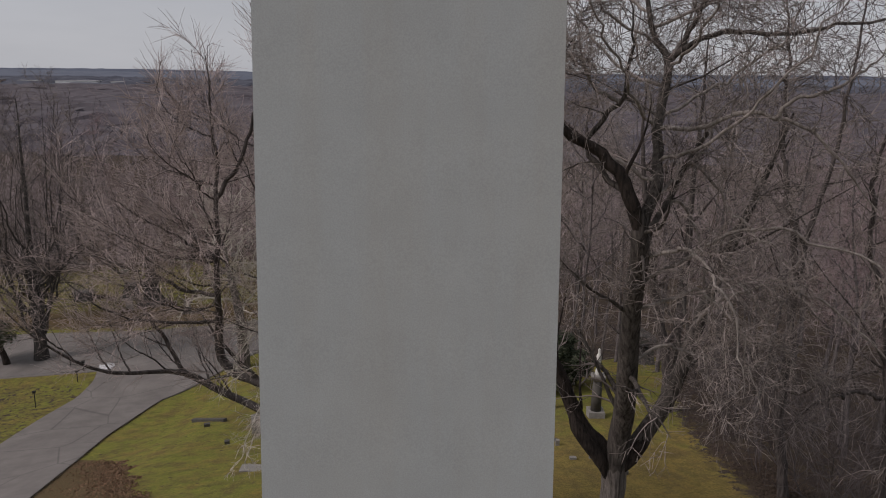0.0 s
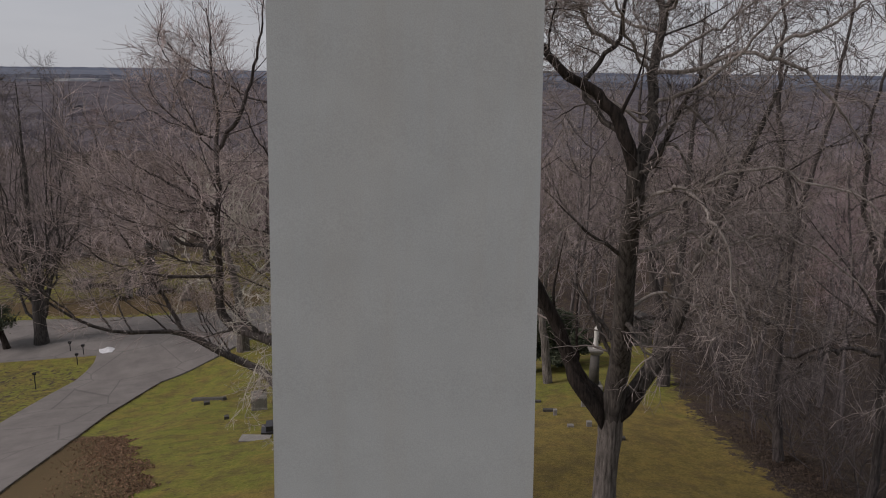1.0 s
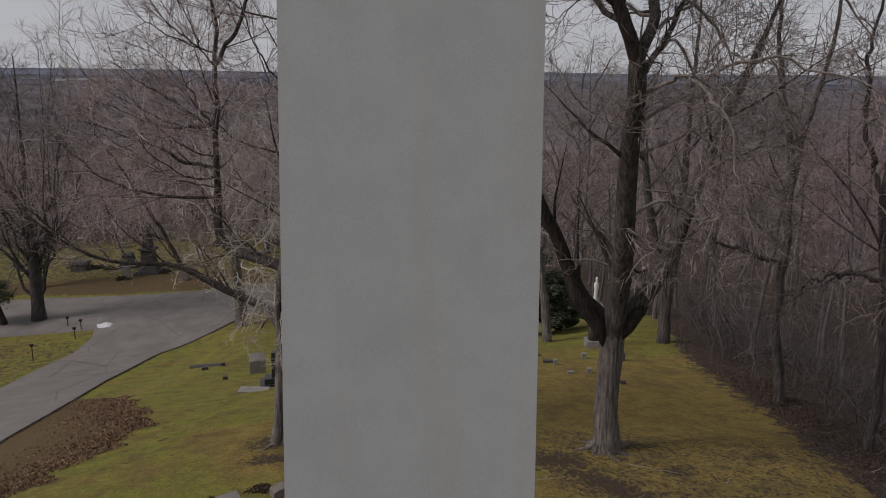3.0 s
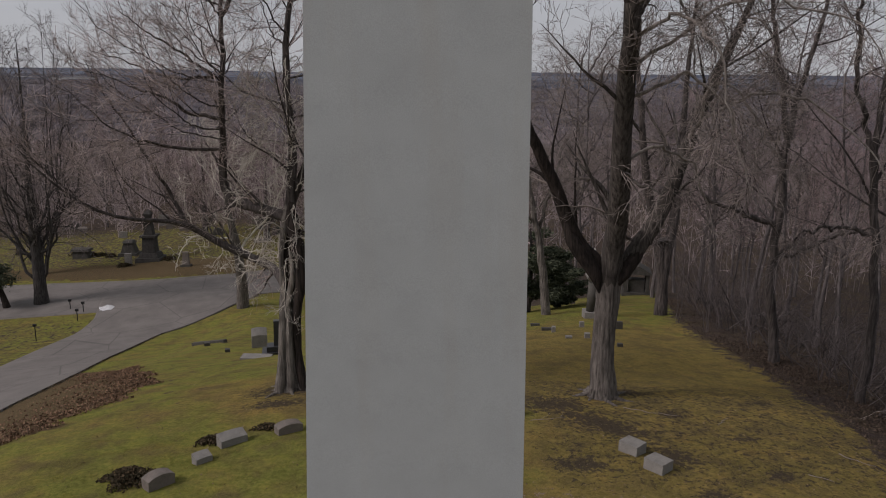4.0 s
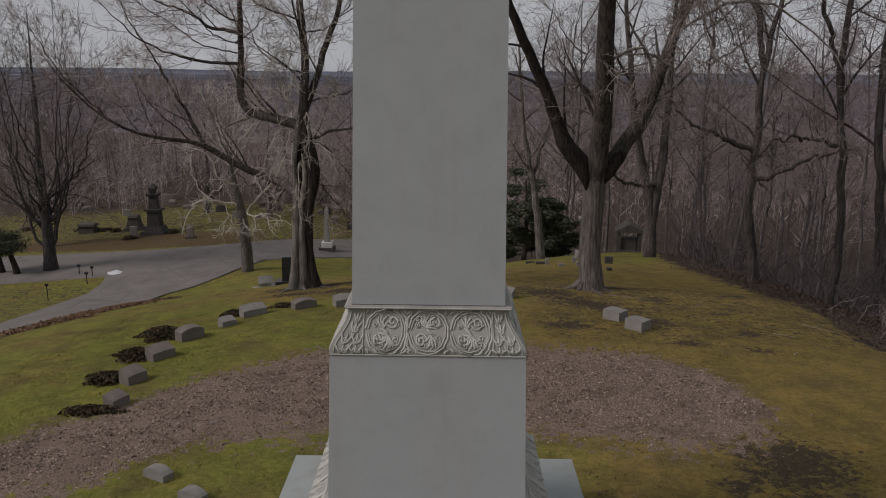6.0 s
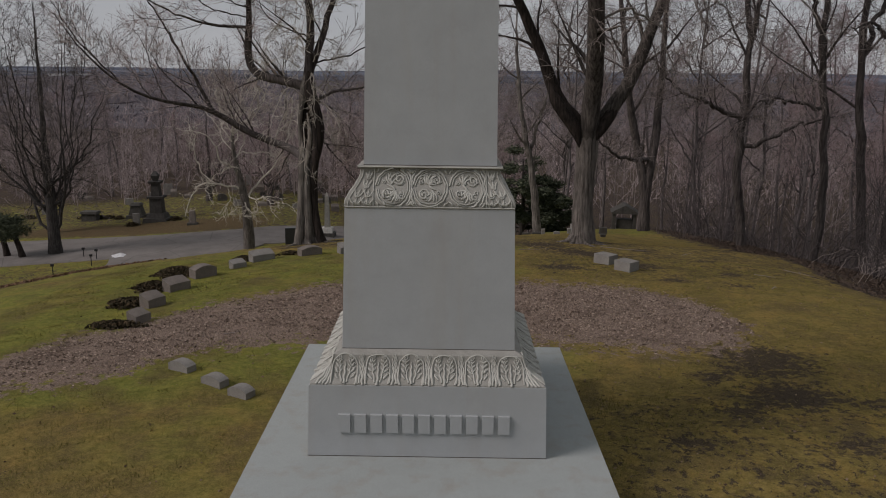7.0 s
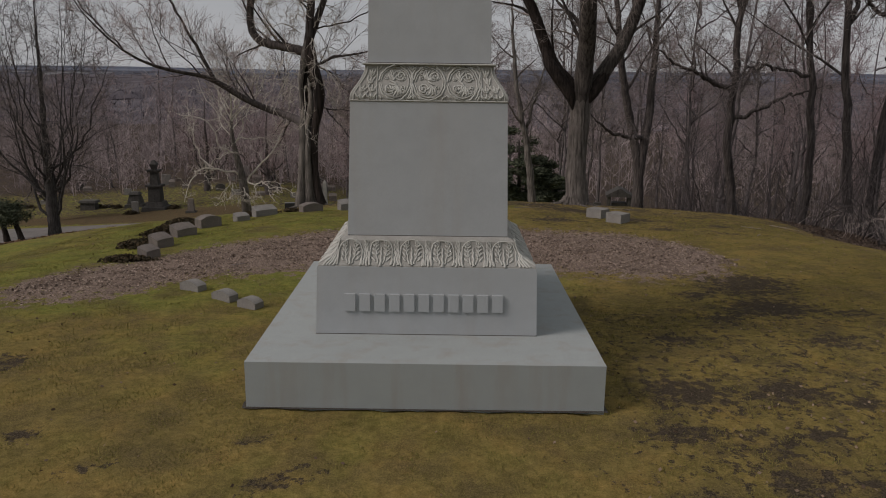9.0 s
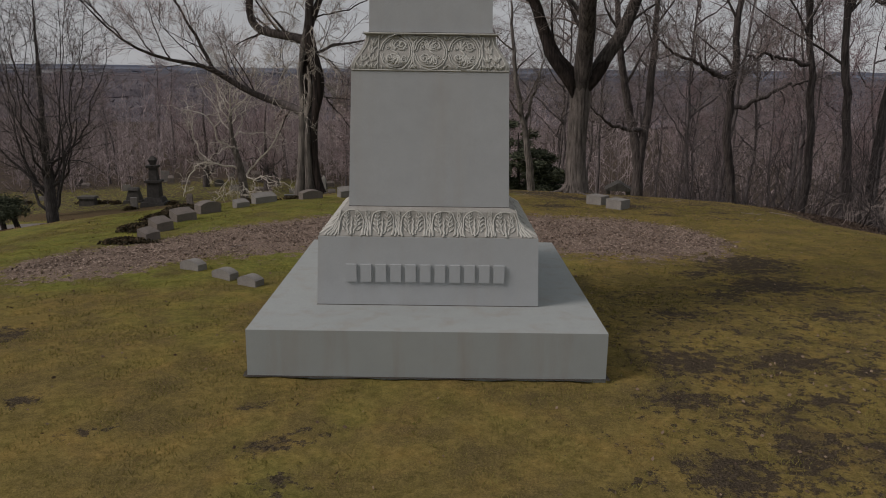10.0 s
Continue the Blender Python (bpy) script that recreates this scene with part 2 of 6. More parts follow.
GROUND = ground_material()
ASPHALT = asphalt_material()
SNOW = plain("old_snow", (0.42, 0.42, 0.42), (0.62, 0.62, 0.63), 6)
# haze of distance is put into these three colours, growing bluer
CANOPY = plain("hazed_brown_canopy", (0.060, 0.052, 0.060), (0.090, 0.076, 0.084), 0.03, 1.0)
CANOPY_FAR = plain("hazed_far_canopy", (0.046, 0.050, 0.066), (0.076, 0.080, 0.102), 0.06, 1.0)
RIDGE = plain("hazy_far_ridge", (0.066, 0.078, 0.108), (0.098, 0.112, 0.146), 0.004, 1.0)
WHITE_WALL = plain("white_building_wall", (0.6, 0.6, 0.6), (0.75, 0.75, 0.75), 0.05)
BRICK_WALL = plain("dull_brick_wall", (0.2, 0.14, 0.12), (0.28, 0.2, 0.17), 0.05)
ROOF_GREY = plain("grey_flat_roof", (0.3, 0.3, 0.3), (0.42, 0.42, 0.42), 0.05)


# ---- mesh helpers ----
def mesh_arrays(name, V, quads, mat, smooth=False, tris=None):
    """A mesh from arrays of corners and of four-cornered (and three-cornered) faces."""
    V = np.asarray(V, np.float32).reshape(-1, 3)
    parts = [np.asarray(q, np.int32) for q in (quads, tris) if q is not None and len(q)]
    loops = np.concatenate([q.ravel() for q in parts])
    sizes = np.concatenate([np.full(len(q), q.shape[1], np.int32) for q in parts])
    me = bpy.data.meshes.new(name)
    me.vertices.add(len(V))
    me.vertices.foreach_set("co", V.ravel())
    me.loops.add(len(loops))
    me.loops.foreach_set("vertex_index", loops)
    me.polygons.add(len(sizes))
    me.polygons.foreach_set("loop_start", np.concatenate([[0], np.cumsum(sizes)[:-1]]).astype(np.int32))
    me.polygons.foreach_set("use_smooth", np.full(len(sizes), smooth))
    me.update(calc_edges=True)
    me.materials.append(mat)
    return me


def mesh_of(name, bm, mat, smooth=False):
    me = bpy.data.meshes.new(name)
    bmesh.ops.recalc_face_normals(bm, faces=bm.faces)
    bm.to_mesh(me)
    bm.free()
    me.materials.append(mat)
    if smooth:
        me.polygons.foreach_set("use_smooth", np.full(len(me.polygons), True))
    return me


def part(name, bm, mat, parent, label="", smooth=False):
    ob = new(name, mesh_of(name, bm, mat, smooth))
    ob.parent = parent
    return tagged(ob, label)


def part_mesh(name, me, parent, label=""):
    ob = new(name, me)
    ob.parent = parent
    return tagged(ob, label)


def thing(name, x, y, z, label, category, group="", turn=0.0):
    ob = new(name)
    ob.matrix_world = pose(x, y, z, 0, 0, turn)
    return tagged(ob, label, category, group)


def loft(rings, bevel=0.0):
    """A solid skinned over rings of (half x, half y, z), square to the axes."""
    bm = bmesh.new()
    last = None
    for hx, hy, z in rings:
        ring = [bm.verts.new((sx * hx, sy * hy, z)) for sx, sy in ((-1, -1), (1, -1), (1, 1), (-1, 1))]
        if last is None:
            bm.faces.new(ring[::-1])
        else:
            for i in range(4):
                bm.faces.new((last[i], last[(i + 1) % 4], ring[(i + 1) % 4], ring[i]))
        last = ring
    bm.faces.new(last)
    if bevel:
        sharp = [e for e in bm.edges if e.calc_face_angle(0) > 0.5]
        bmesh.ops.bevel(bm, geom=sharp, offset=bevel, segments=2, affect="EDGES", profile=0.6)
    return bm


def block(w, d, h, z0=0.0, bevel=0.015):
    return loft([(w / 2, d / 2, z0), (w / 2, d / 2, z0 + h)], bevel)


def tubes(P, R, n):
    """Tapered tubes along many lines at once: P (lines, points, 3), R (lines, points). Corners and four-cornered faces."""
    N, k = R.shape
    T = np.gradient(P, axis=1)
    T /= np.linalg.norm(T, axis=2, keepdims=True) + 1e-9
    ref = np.where(np.abs(T[:, :1, 2:3]) > 0.8, np.array([[[1.0, 0, 0]]]), np.array([[[0, 0, 1.0]]]))
    A = np.cross(T, np.broadcast_to(ref, T.shape))
    A /= np.linalg.norm(A, axis=2, keepdims=True) + 1e-9
    B = np.cross(T, A)
    a = np.arange(n) * 2 * np.pi / n
    ring = A[:, :, None] * np.cos(a)[:, None] + B[:, :, None] * np.sin(a)[:, None]
    V = P[:, :, None] + ring * R[:, :, None, None]
    idx = np.arange(N * k * n).reshape(N, k, n)
    nxt = np.roll(idx, -1, axis=2)
    Q = np.stack([idx[:, :-1], nxt[:, :-1], nxt[:, 1:], idx[:, 1:]], -1).reshape(-1, 4)
    return V.reshape(-1, 3), Q


def join(chunks):
    V, Q, at = [], [], 0
    for v, q in chunks:
        V.append(v)
        Q.append(q + at)
        at += len(v)
    return np.concatenate(V), np.concatenate(Q)


def smooth_line(points, radii, k):
    """A line of k points through a few given ones."""
    p = np.array(points, float)
    s = np.concatenate([[0], np.cumsum(np.linalg.norm(np.diff(p, axis=0), axis=1))])
    u = np.linspace(0, s[-1], k)
    q = np.stack([np.interp(u, s, p[:, i]) for i in range(3)], 1)
    r = np.interp(u, s, radii)
    for _ in range(2):
        q[1:-1] = 0.25 * q[:-2] + 0.5 * q[1:-1] + 0.25 * q[2:]
    return q, r


def sprout(g, P, R, per, span, length, angle, k, lift, wander, thick, least=0.0, taper=0.12, decline=0.55, limit=99.0):
    """Side shoots of many lines at once. length: metres, or a share of the parent's where negative."""
    N, kp = R.shape
    t = (np.arange(per) + g.random((N, per))) / per * (span[1] - span[0]) + span[0]
    f = np.clip(t * (kp - 1), 0, kp - 1.001)
    i = f.astype(int)
    w = (f - i)[..., None]
    row = np.arange(N)[:, None]
    base = P[row, i] * (1 - w) + P[row, i + 1] * w
    rad = R[row, i] * (1 - w[..., 0]) + R[row, i + 1] * w[..., 0]
    tan = P[row, i + 1] - P[row, i]
    tan /= np.linalg.norm(tan, axis=2, keepdims=True) + 1e-9
    rnd = g.normal(size=tan.shape)
    side = rnd - (rnd * tan).sum(2, keepdims=True) * tan
    side /= np.linalg.norm(side, axis=2, keepdims=True) + 1e-9
    an = np.radians(angle * (0.7 + 0.6 * g.random((N, per))))[..., None]
    d = (tan * np.cos(an) + side * np.sin(an)).reshape(-1, 3)
    full = np.minimum(np.linalg.norm(np.diff(P, axis=1), axis=2).sum(1), limit)[:, None]
    L = (length if length > 0 else -length * full) * (1 - decline * t) * (0.6 + 0.7 * g.random((N, per)))
    L = L.reshape(-1)
    r0 = np.maximum(rad.reshape(-1) * thick * (0.7 + 0.5 * g.random(N * per)), least)
    pts = [base.reshape(-1, 3)]
    for j in range(1, k):
        d = d + g.normal(size=d.shape) * wander + np.array([0, 0, lift])
        d /= np.linalg.norm(d, axis=1, keepdims=True)
        pts.append(pts[-1] + d * (L / (k - 1))[:, None])
    shrink = np.linspace(1, taper, k)
    return np.stack(pts, 1), np.maximum(r0[:, None] * shrink, least * 0.6)


def tree(name, x, y, z, limbs, shoots, bark_mat, twig_mat, label, seed, trunk_sides=10, extra=(), group="bare trees", bare=0, limb_mat=None, k=12, crook=1.0, thin_mat=None, wet=None):
    """limbs: (points, radii) in the tree's own metres; shoots: rows for sprout(), each from the level before. The first two levels are wood, the rest the crown."""
    g = np.random.default_rng(seed)
    lines = [smooth_line(p, r, k) for p, r in limbs]
    P, R = np.stack([a for a, _ in lines]), np.stack([b for _, b in lines])
    span = np.linalg.norm(np.diff(P, axis=1), axis=2).sum(1)[:, None, None]
    jig = np.cumsum(g.normal(size=P.shape), axis=1)
    jig -= jig[:, :1]
    jig -= jig[:, -1:] * np.linspace(0, 1, k)[None, :, None]
    jig *= crook * math.sqrt(12 / k)
    P = P + jig * np.minimum(0.016 * span, 0.10) * np.clip(0.09 / R.mean(1), 0.3, 1.3)[:, None, None]
    for i in range(1, len(limbs)):
        near = P[:i].reshape(-1, 3)
        gap = near[np.argmin(np.linalg.norm(near - P[i, 0], axis=1))] - P[i, 0]
        if np.linalg.norm(gap) < 1.0:
            P[i] += gap * np.linspace(1, 0, k)[:, None]
    ob = thing(name, x, y, z, label, "tree", group)
    wood, crown = [tubes(P, R, trunk_sides)], []
    if bare:
        wood = []
        part_mesh("trunk", mesh_arrays("trunk", *tubes(P[:bare], R[:bare], trunk_sides), bark_mat, True), ob)
    P, R = P[bare:], R[bare:]
    for level, s in enumerate(shoots):
        stems = (P, R)
        P, R = sprout(g, P, R, *s)
        if bare and level == 0:
            for i in range(len(stems[1])):
                mine = slice(i * s[0], (i + 1) * s[0])
                part_mesh("limb", mesh_arrays("limb", *join([tubes(stems[0][i:i + 1], stems[1][i:i + 1], 9), tubes(P[mine], R[mine], 6)]), (wet or {}).get(i) or (thin_mat if thin_mat and stems[1][i].max() < 0.06 else limb_mat), True), ob)
            continue
        (wood if level < 1 else crown).append(tubes(P, R, (4 if trunk_sides < 8 else 6) if level < 1 else 4 if level < 2 else 3))
    if not bare:
        part_mesh("trunk", mesh_arrays("trunk", *join(wood), bark_mat, True), ob)
    part_mesh("crown", mesh_arrays("crown", *join(crown), twig_mat), ob, "bare twigs without leaves")
    return ob


# ---- the ground: a knoll that falls to a road, and to a wooded ravine ----
SLOPES = [0.099, -0.7605, 0.6326, 0.0866, -0.1955, 0.0061, -0.1613, -0.1391, 0.2492, 0.0669, 0.0594, 0.0368, 0.0166, -0.1739, -0.1871, -0.2783, -0.0372, 0.7235, 0.1532, -0.4349, -0.1127, -0.3363, -0.2821, 2.8542]


def ease(a):
    a = np.clip(a, 0, 1)
    return a * a * (3 - 2 * a)


def ground_z(x, y):
    x, y = np.asarray(x, float), np.asarray(y, float)
    raw, i = np.zeros(np.broadcast(x, y).shape), 0
    for a in (0, 30, 60, 90, 120, 150, 180, -90):
        u = math.cos(math.radians(a)) * x + math.sin(math.radians(a)) * (y - 3)
        for k, w in ((9, 2.5), (18, 4.0), (34, 8.0)):
            raw = raw + SLOPES[i] * (w * np.logaddexp(0, (u - k) / w) - w * np.log1p(math.exp(-k / w)))
            i += 1
    z = -16 + 2.5 * np.logaddexp(0, np.minimum(raw, 0.1) / 2.5 + 6.4)
    z = z - 0.09 * np.exp(-(x * x + y * y) / 90) + 0.34 * np.exp(-((x + 12.5) ** 2 + (y - 12.5) ** 2) / 40)
    lane_cut = ease((-x - 15.5) / 6) * ease((y - 14) / 9) * ease((66 - y) / 12)
    fall = ease((y - 16.5) / 6) * ease((42 - y) / 12) * ease((15.5 - x) / 5) * ease((x + 3) / 5)
    return z - 0.9 * lane_cut - 0.62 * fall - 0.38 * np.exp(-((x - 14.3) ** 2) / 6 - (y - 11) ** 2 / 14) + 0.08 * np.exp(-((x - 12) ** 2) / 5 - (y - 19) ** 2 / 9)


def gz(x, y):
    return float(ground_z(x, y))


def band(v, lo, hi, soft):
    return np.clip((v - lo) / soft + 0.5, 0, 1) * np.clip((hi - v) / soft + 0.5, 0, 1)


def chip_mask(x, y):
    low = np.interp(x, [-8.6, -7.4, -5.9, -5.2, -4.4, -2.9, 0, 2.5, 4.4, 6.2, 7.0], [2.2, 1.8, 2.3, 3.6, 4.1, 4.5, 4.5, 4.6, 4.1, 4.5, 5.8])
    high = np.interp(x, [-8.6, -7.9, -6.6, -6.0, -2.9, 0, 2.5, 5.1, 6.4, 7.0], [3.2, 4.8, 5.8, 7.0, 9.6, 10.0, 9.9, 9.5, 8.3, 6.4])
    return np.clip(np.minimum(y - low, high - y) / 2.5 + 0.5, 0, 1) * band(x, -8.6, 7.2, 1.0)


def blob(x, y, cx, cy, rx, ry, turn=0.0):
    c, s = math.cos(radians(turn)), math.sin(radians(turn))
    u, v = (x - cx) * c + (y - cy) * s, -(x - cx) * s + (y - cy) * c
    return np.clip(1.15 - np.sqrt((u / rx) ** 2 + (v / ry) ** 2) * 0.65, 0, 1)


def bank_in(y):
    return 0.30 * np.sin(1.7 * y) + 0.22 * np.sin(3.9 * y + 1) + np.interp(y, [6, 12, 15, 16.5, 18.6, 22, 23.5, 26, 31, 37, 39.6, 42], [-15.4, -14.6, -13.4, -12.6, -12.0, -11.9, -12.3, -13.4, -16.4, -19.5, -22.7, -26])


def lawn_edge(y):
    return np.interp(y, [-30, 5, 10, 12.6, 15.5, 18.7, 22, 26, 31, 36, 43, 60], [16, 14.2, 12.4, 12.0, 12.4, 12.4, 13.0, 12.8, 12.7, 13.0, 14.6, 18.5])


DARK_PATCHES = ((6.3, 3.6, 1.1, 1.1, -30), (6.1, 1.9, 1.0, 0.7, 0), (5.05, 2.8, 0.4, 0.35, 0), (5.1, 1.3, 0.5, 0.35, 0), (3.9, 0.1, 0.45, 0.3, 0), (6.4, 0.1, 0.5, 0.35, 0), (7.4, 1.6, 0.4, 0.25, 0),
        (3.5, -1.9, 0.75, 0.6, -30), (3.0, -3.1, 0.5, 0.25, -15), (4.74, -1.9, 0.6, 0.45, 15), (3.8, -3.2, 0.35, 0.2, 0), (4.7, -3.1, 0.4, 0.25, 0), (4.1, -3.5, 0.3, 0.2, 0), (3.9, -4.2, 0.45, 0.3, 0),
        (3.0, -4.8, 0.6, 0.4, 0), (3.9, -4.7, 0.3, 0.25, 0), (4.7, -4.2, 0.4, 0.25, 0), (5.6, -2.2, 0.4, 0.3, 0), (1.9, -4.8, 0.2, 0.15, 0), (-1.4, -4.2, 0.5, 0.16, 30), (-1.9, -3.5, 0.3, 0.12, 0), (-4.6, -3.4, 0.25, 0.16, 0), (-3.6, -4.1, 0.3, 0.14, 20), (-1.3, -5.0, 0.25, 0.2, 0), (-6.0, -1.2, 0.4, 0.3, 0),
        # dark patches round the block headstones and the maple's foot
        (4.8, 14.5, 1.9, 0.7, -35), (3.5, 16.0, 1.3, 0.8, 0), (6.2, 12.5, 0.9, 0.6, -50), (6.0, 17.6, 1.0, 0.5, 0), (3.7, 11.9, 0.9, 0.5, 0), (10.4, 17.4, 0.6, 0.35, 0), (8.6, 14.0, 0.5, 0.3, 0), (8.7, 11.7, 0.5, 0.35, 0), (6.6, 10.5, 0.6, 0.3, 0), (8.3, 10.0, 0.5, 0.35, 0), (7.1, 15.6, 0.6, 0.4, 0),
        (-5.0, 18.0, 1.5, 1.0, 0), (-3.2, 16.4, 1.2, 0.8, 0), (-5.2, 16.3, 0.9, 0.5, 0))


def ground_darkness(x, y):
    """How dark the ground lies: bare earth, dark patches by maple and headstones, thinner turf round them."""
    out = np.maximum(0.35 * band(x, 2.0, 9, 2) * band(y, -9, 2.5, 2), 0.38 * band(x, 2.5, 13, 2) * band(y, 10.0, 20, 3))
    for spot in DARK_PATCHES:
        out = np.maximum(out, 0.78 * blob(x, y, *spot))
    return out


def dark_patch_mask(x, y):
    return np.clip((ground_darkness(x, y) - 0.40) / 0.15, 0, 1)


axis_x = np.concatenate([-np.geomspace(4200, 62, 26), np.arange(-60, -16, 1.0), np.arange(-16, 17, 0.3), np.arange(17, 60, 1.0), np.geomspace(62, 4200, 26)])
axis_y = np.concatenate([-np.geomspace(3000, 32, 20), np.arange(-30, -10, 1.0), np.arange(-10, 26, 0.3), np.arange(26, 100, 1.0), np.geomspace(102, 4600, 34)])
gx, gy = np.meshgrid(axis_x, axis_y)
rough = np.random.default_rng(3).normal(size=gx.shape) * 0.012
gzz = ground_z(gx, gy) + rough
ny, nx = gx.shape
cell = np.arange(ny * nx).reshape(ny, nx)
me = mesh_arrays("ground", np.stack([gx, gy, gzz], -1), np.stack([cell[:-1, :-1], cell[:-1, 1:], cell[1:, 1:], cell[1:, :-1]], -1).reshape(-1, 4), GROUND, True)
litter = np.clip((gx - lawn_edge(gy)) / 3.4 + 0.5, 0, 1)
litter = np.maximum(litter, np.clip((gy - 95) / 20, 0, 1))
litter = np.maximum(litter, np.clip((gy - 52 - 0.2 * np.abs(gx)) / 6, 0, 1) * np.clip((gx + 6) / 4, 0, 1))
litter = np.maximum(litter, np.clip((-gx - 75) / 12, 0, 1))
litter = np.maximum(litter, 0.43 * band(gx, -70, -25, 4) * band(gy, -10, 62, 8))
litter = np.maximum(litter, 0.31 * band(gx, -25, -7, 5) * band(gy, 14, 55, 6))
litter = np.maximum(litter, 0.50 * np.clip((gy - 73) / 4, 0, 1))
bank_far = band(gy, 74.5, 83.0, 2.5) * band(gx, -60, -21, 6) * np.clip((gy - 74 + 0.25 * (gx + 40)) / 2, 0, 1)
bank = np.clip((bank_in(gy) - gx) / 2.2 + 0.5, 0, 1) * np.clip((gx + 27) / 2, 0, 1) * np.clip((41 - gy) / 2, 0, 1) * np.clip((gy - 6) / 2, 0, 1)
bare = ground_darkness(gx, gy)
bank = np.maximum(bank, 0.85 * bank_far)
straw = np.clip(band(gx, 2.5, 14, 2.5) * band(gy, -12, 30, 14) + 0.62 * band(gx, -9, 3, 3) * band(gy, -12, 0.5, 4) + blob(gx, gy, -4, 18, 4, 2.5), 0, 1) * (1 - 0.9 * band(gx, -60, -8, 4) * band(gy, 6, 100, 6))
for key, values in (("litter", litter), ("bare", bare), ("chips", chip_mask(gx, gy)), ("straw", straw), ("bank", bank)):
    me.attributes.new(key, "FLOAT", "POINT").data.foreach_set("value", values.astype(np.float32).ravel())
tagged(new("ground", me), "yellow-green winter lawn on a knoll, brown leaf litter under the woods", "ground", kind="structure")


def draped_strip(name, centre, halves, mat, label, lift, category):
    """A lane laid over the ground, with a lip at both edges."""
    c, h = np.array(centre, float), np.array(halves, float)
    s = np.concatenate([[0], np.cumsum(np.linalg.norm(np.diff(c, axis=0), axis=1))])
    u = np.arange(0, s[-1], 0.8)
    q = np.stack([np.interp(u, s, c[:, i]) for i in range(2)], 1)
    for _ in range(8):
        q[1:-1] = 0.25 * q[:-2] + 0.5 * q[1:-1] + 0.25 * q[2:]
    hw = np.interp(u, s, h)
    t = np.gradient(q, axis=0)
    t /= np.linalg.norm(t, axis=1, keepdims=True)
    side = np.stack([t[:, 1], -t[:, 0]], 1)
    f = np.array([-1.0, -1.0, *np.linspace(-0.98, 0.98, 13), 1.0, 1.0])
    xy = q[:, None] + side[:, None] * (f[None, :, None] * hw[:, None, None])
    z = ground_z(xy[..., 0], xy[..., 1]) + lift
    z[:, 0] -= 0.5
    z[:, -1] -= 0.5
    V = np.concatenate([xy, z[..., None]], -1)
    n, m = V.shape[:2]
    k = np.arange(n * m).reshape(n, m)
    me = mesh_arrays(name, V, np.stack([k[:-1, :-1], k[:-1, 1:], k[1:, 1:], k[1:, :-1]], -1).reshape(-1, 4), mat, True)
    return tagged(new(name, me), label, category, kind="structure")


NEAR_LANE = ([(-15, -14), (-18, 0), (-21.5, 12), (-24.6, 22), (-26.0, 29), (-26.7, 33), (-27.6, 39), (-28.1, 45), (-28.2, 51), (-28.0, 55), (-27.0, 59), (-26.5, 66)], [3.5, 3.6, 3.8, 3.9, 4.0, 4.1, 4.1, 3.8, 3.95, 4.0, 5.2, 8.0])
CROSS_LANE = ([(-95, 72), (-60, 68.5), (-44, 67.5), (-32, 67.6), (-22, 69.5), (-14, 75), (-4, 84), (8, 96)], [5.5, 6.5, 7.0, 6.0, 5.0, 4.6, 4.4, 4.4])
draped_strip("road", *NEAR_LANE, ASPHALT, "worn grey asphalt cemetery lane with fine cracks", 0.10, "road")
draped_strip("road", *CROSS_LANE, ASPHALT, "worn grey asphalt lane crossing below the knoll", 0.07, "road")


# ---- the monument ----
AX, AY = -0.015, -0.05
monument = thing("obelisk_monument", AX, AY, 0, "tall grey granite obelisk on a carved pedestal and broad slab", "monument")
part("base_slab", loft([(2.2, 2.50, -0.45), (2.2, 2.50, 0.64)], 0.02), GRANITE_SLAB, monument, "broad plain granite slab with faint brown stains").location = (0.015, -0.03, 0)
base_block = part("base_block", loft([(1.485, 1.485, 0.64), (1.455, 1.455, 1.57)], 0.012), GRANITE, monument)
LOW, HIGH = (1.445, 1.57, 1.085, 1.915), (1.035, 3.70, 0.852, 4.20)


LOW_CURVE = ((0, 1), (0.05, 0.985), (0.15, 0.80), (0.3, 0.56), (0.5, 0.38), (0.7, 0.30), (0.86, 0.27), (0.92, 0.20), (1, 0))
HIGH_CURVE = ((0, 1), (0.12, 1.0), (0.19, 0.95), (0.25, 0.88), (0.33, 0.74), (0.42, 0.57), (0.52, 0.38), (0.62, 0.21), (0.72, 0.08), (0.81, 0.01), (0.93, 0.0), (0.945, 0.16), (1, 0.16))


def frieze_half(spec, v):
    """Half the width of a frieze block at the share v of its height: hollow, flaring to its foot."""
    table = np.array(LOW_CURVE if spec is LOW else HIGH_CURVE, float)
    return spec[2] + (spec[0] - spec[2]) * np.interp(v, table[:, 0], table[:, 1])


def cove(spec):
    marks = sorted({v for v, _ in (LOW_CURVE if spec is LOW else HIGH_CURVE)} | {0.10, 0.2, 0.38, 0.55, 0.75})
    return loft([(float(frieze_half(spec, v)),) * 2 + (spec[1] + (spec[3] - spec[1]) * v,) for v in marks])


def cove_point(spec, u, v, out=0.0, corner=False):
    """Metres along a frieze's front from its middle, and the share of its height, to a place on it. corner: u is the share of the way from a roundel to the edge."""
    v = np.clip(v, 0, 1)
    h = frieze_half(spec, v)
    x = np.sign(u) * (0.68 + np.abs(u) * (h - 0.71)) if corner else np.clip(u, -h, h)
    return np.stack([x, -(h + out * 0.8), spec[1] + (spec[3] - spec[1]) * v + out * 0.5], -1)


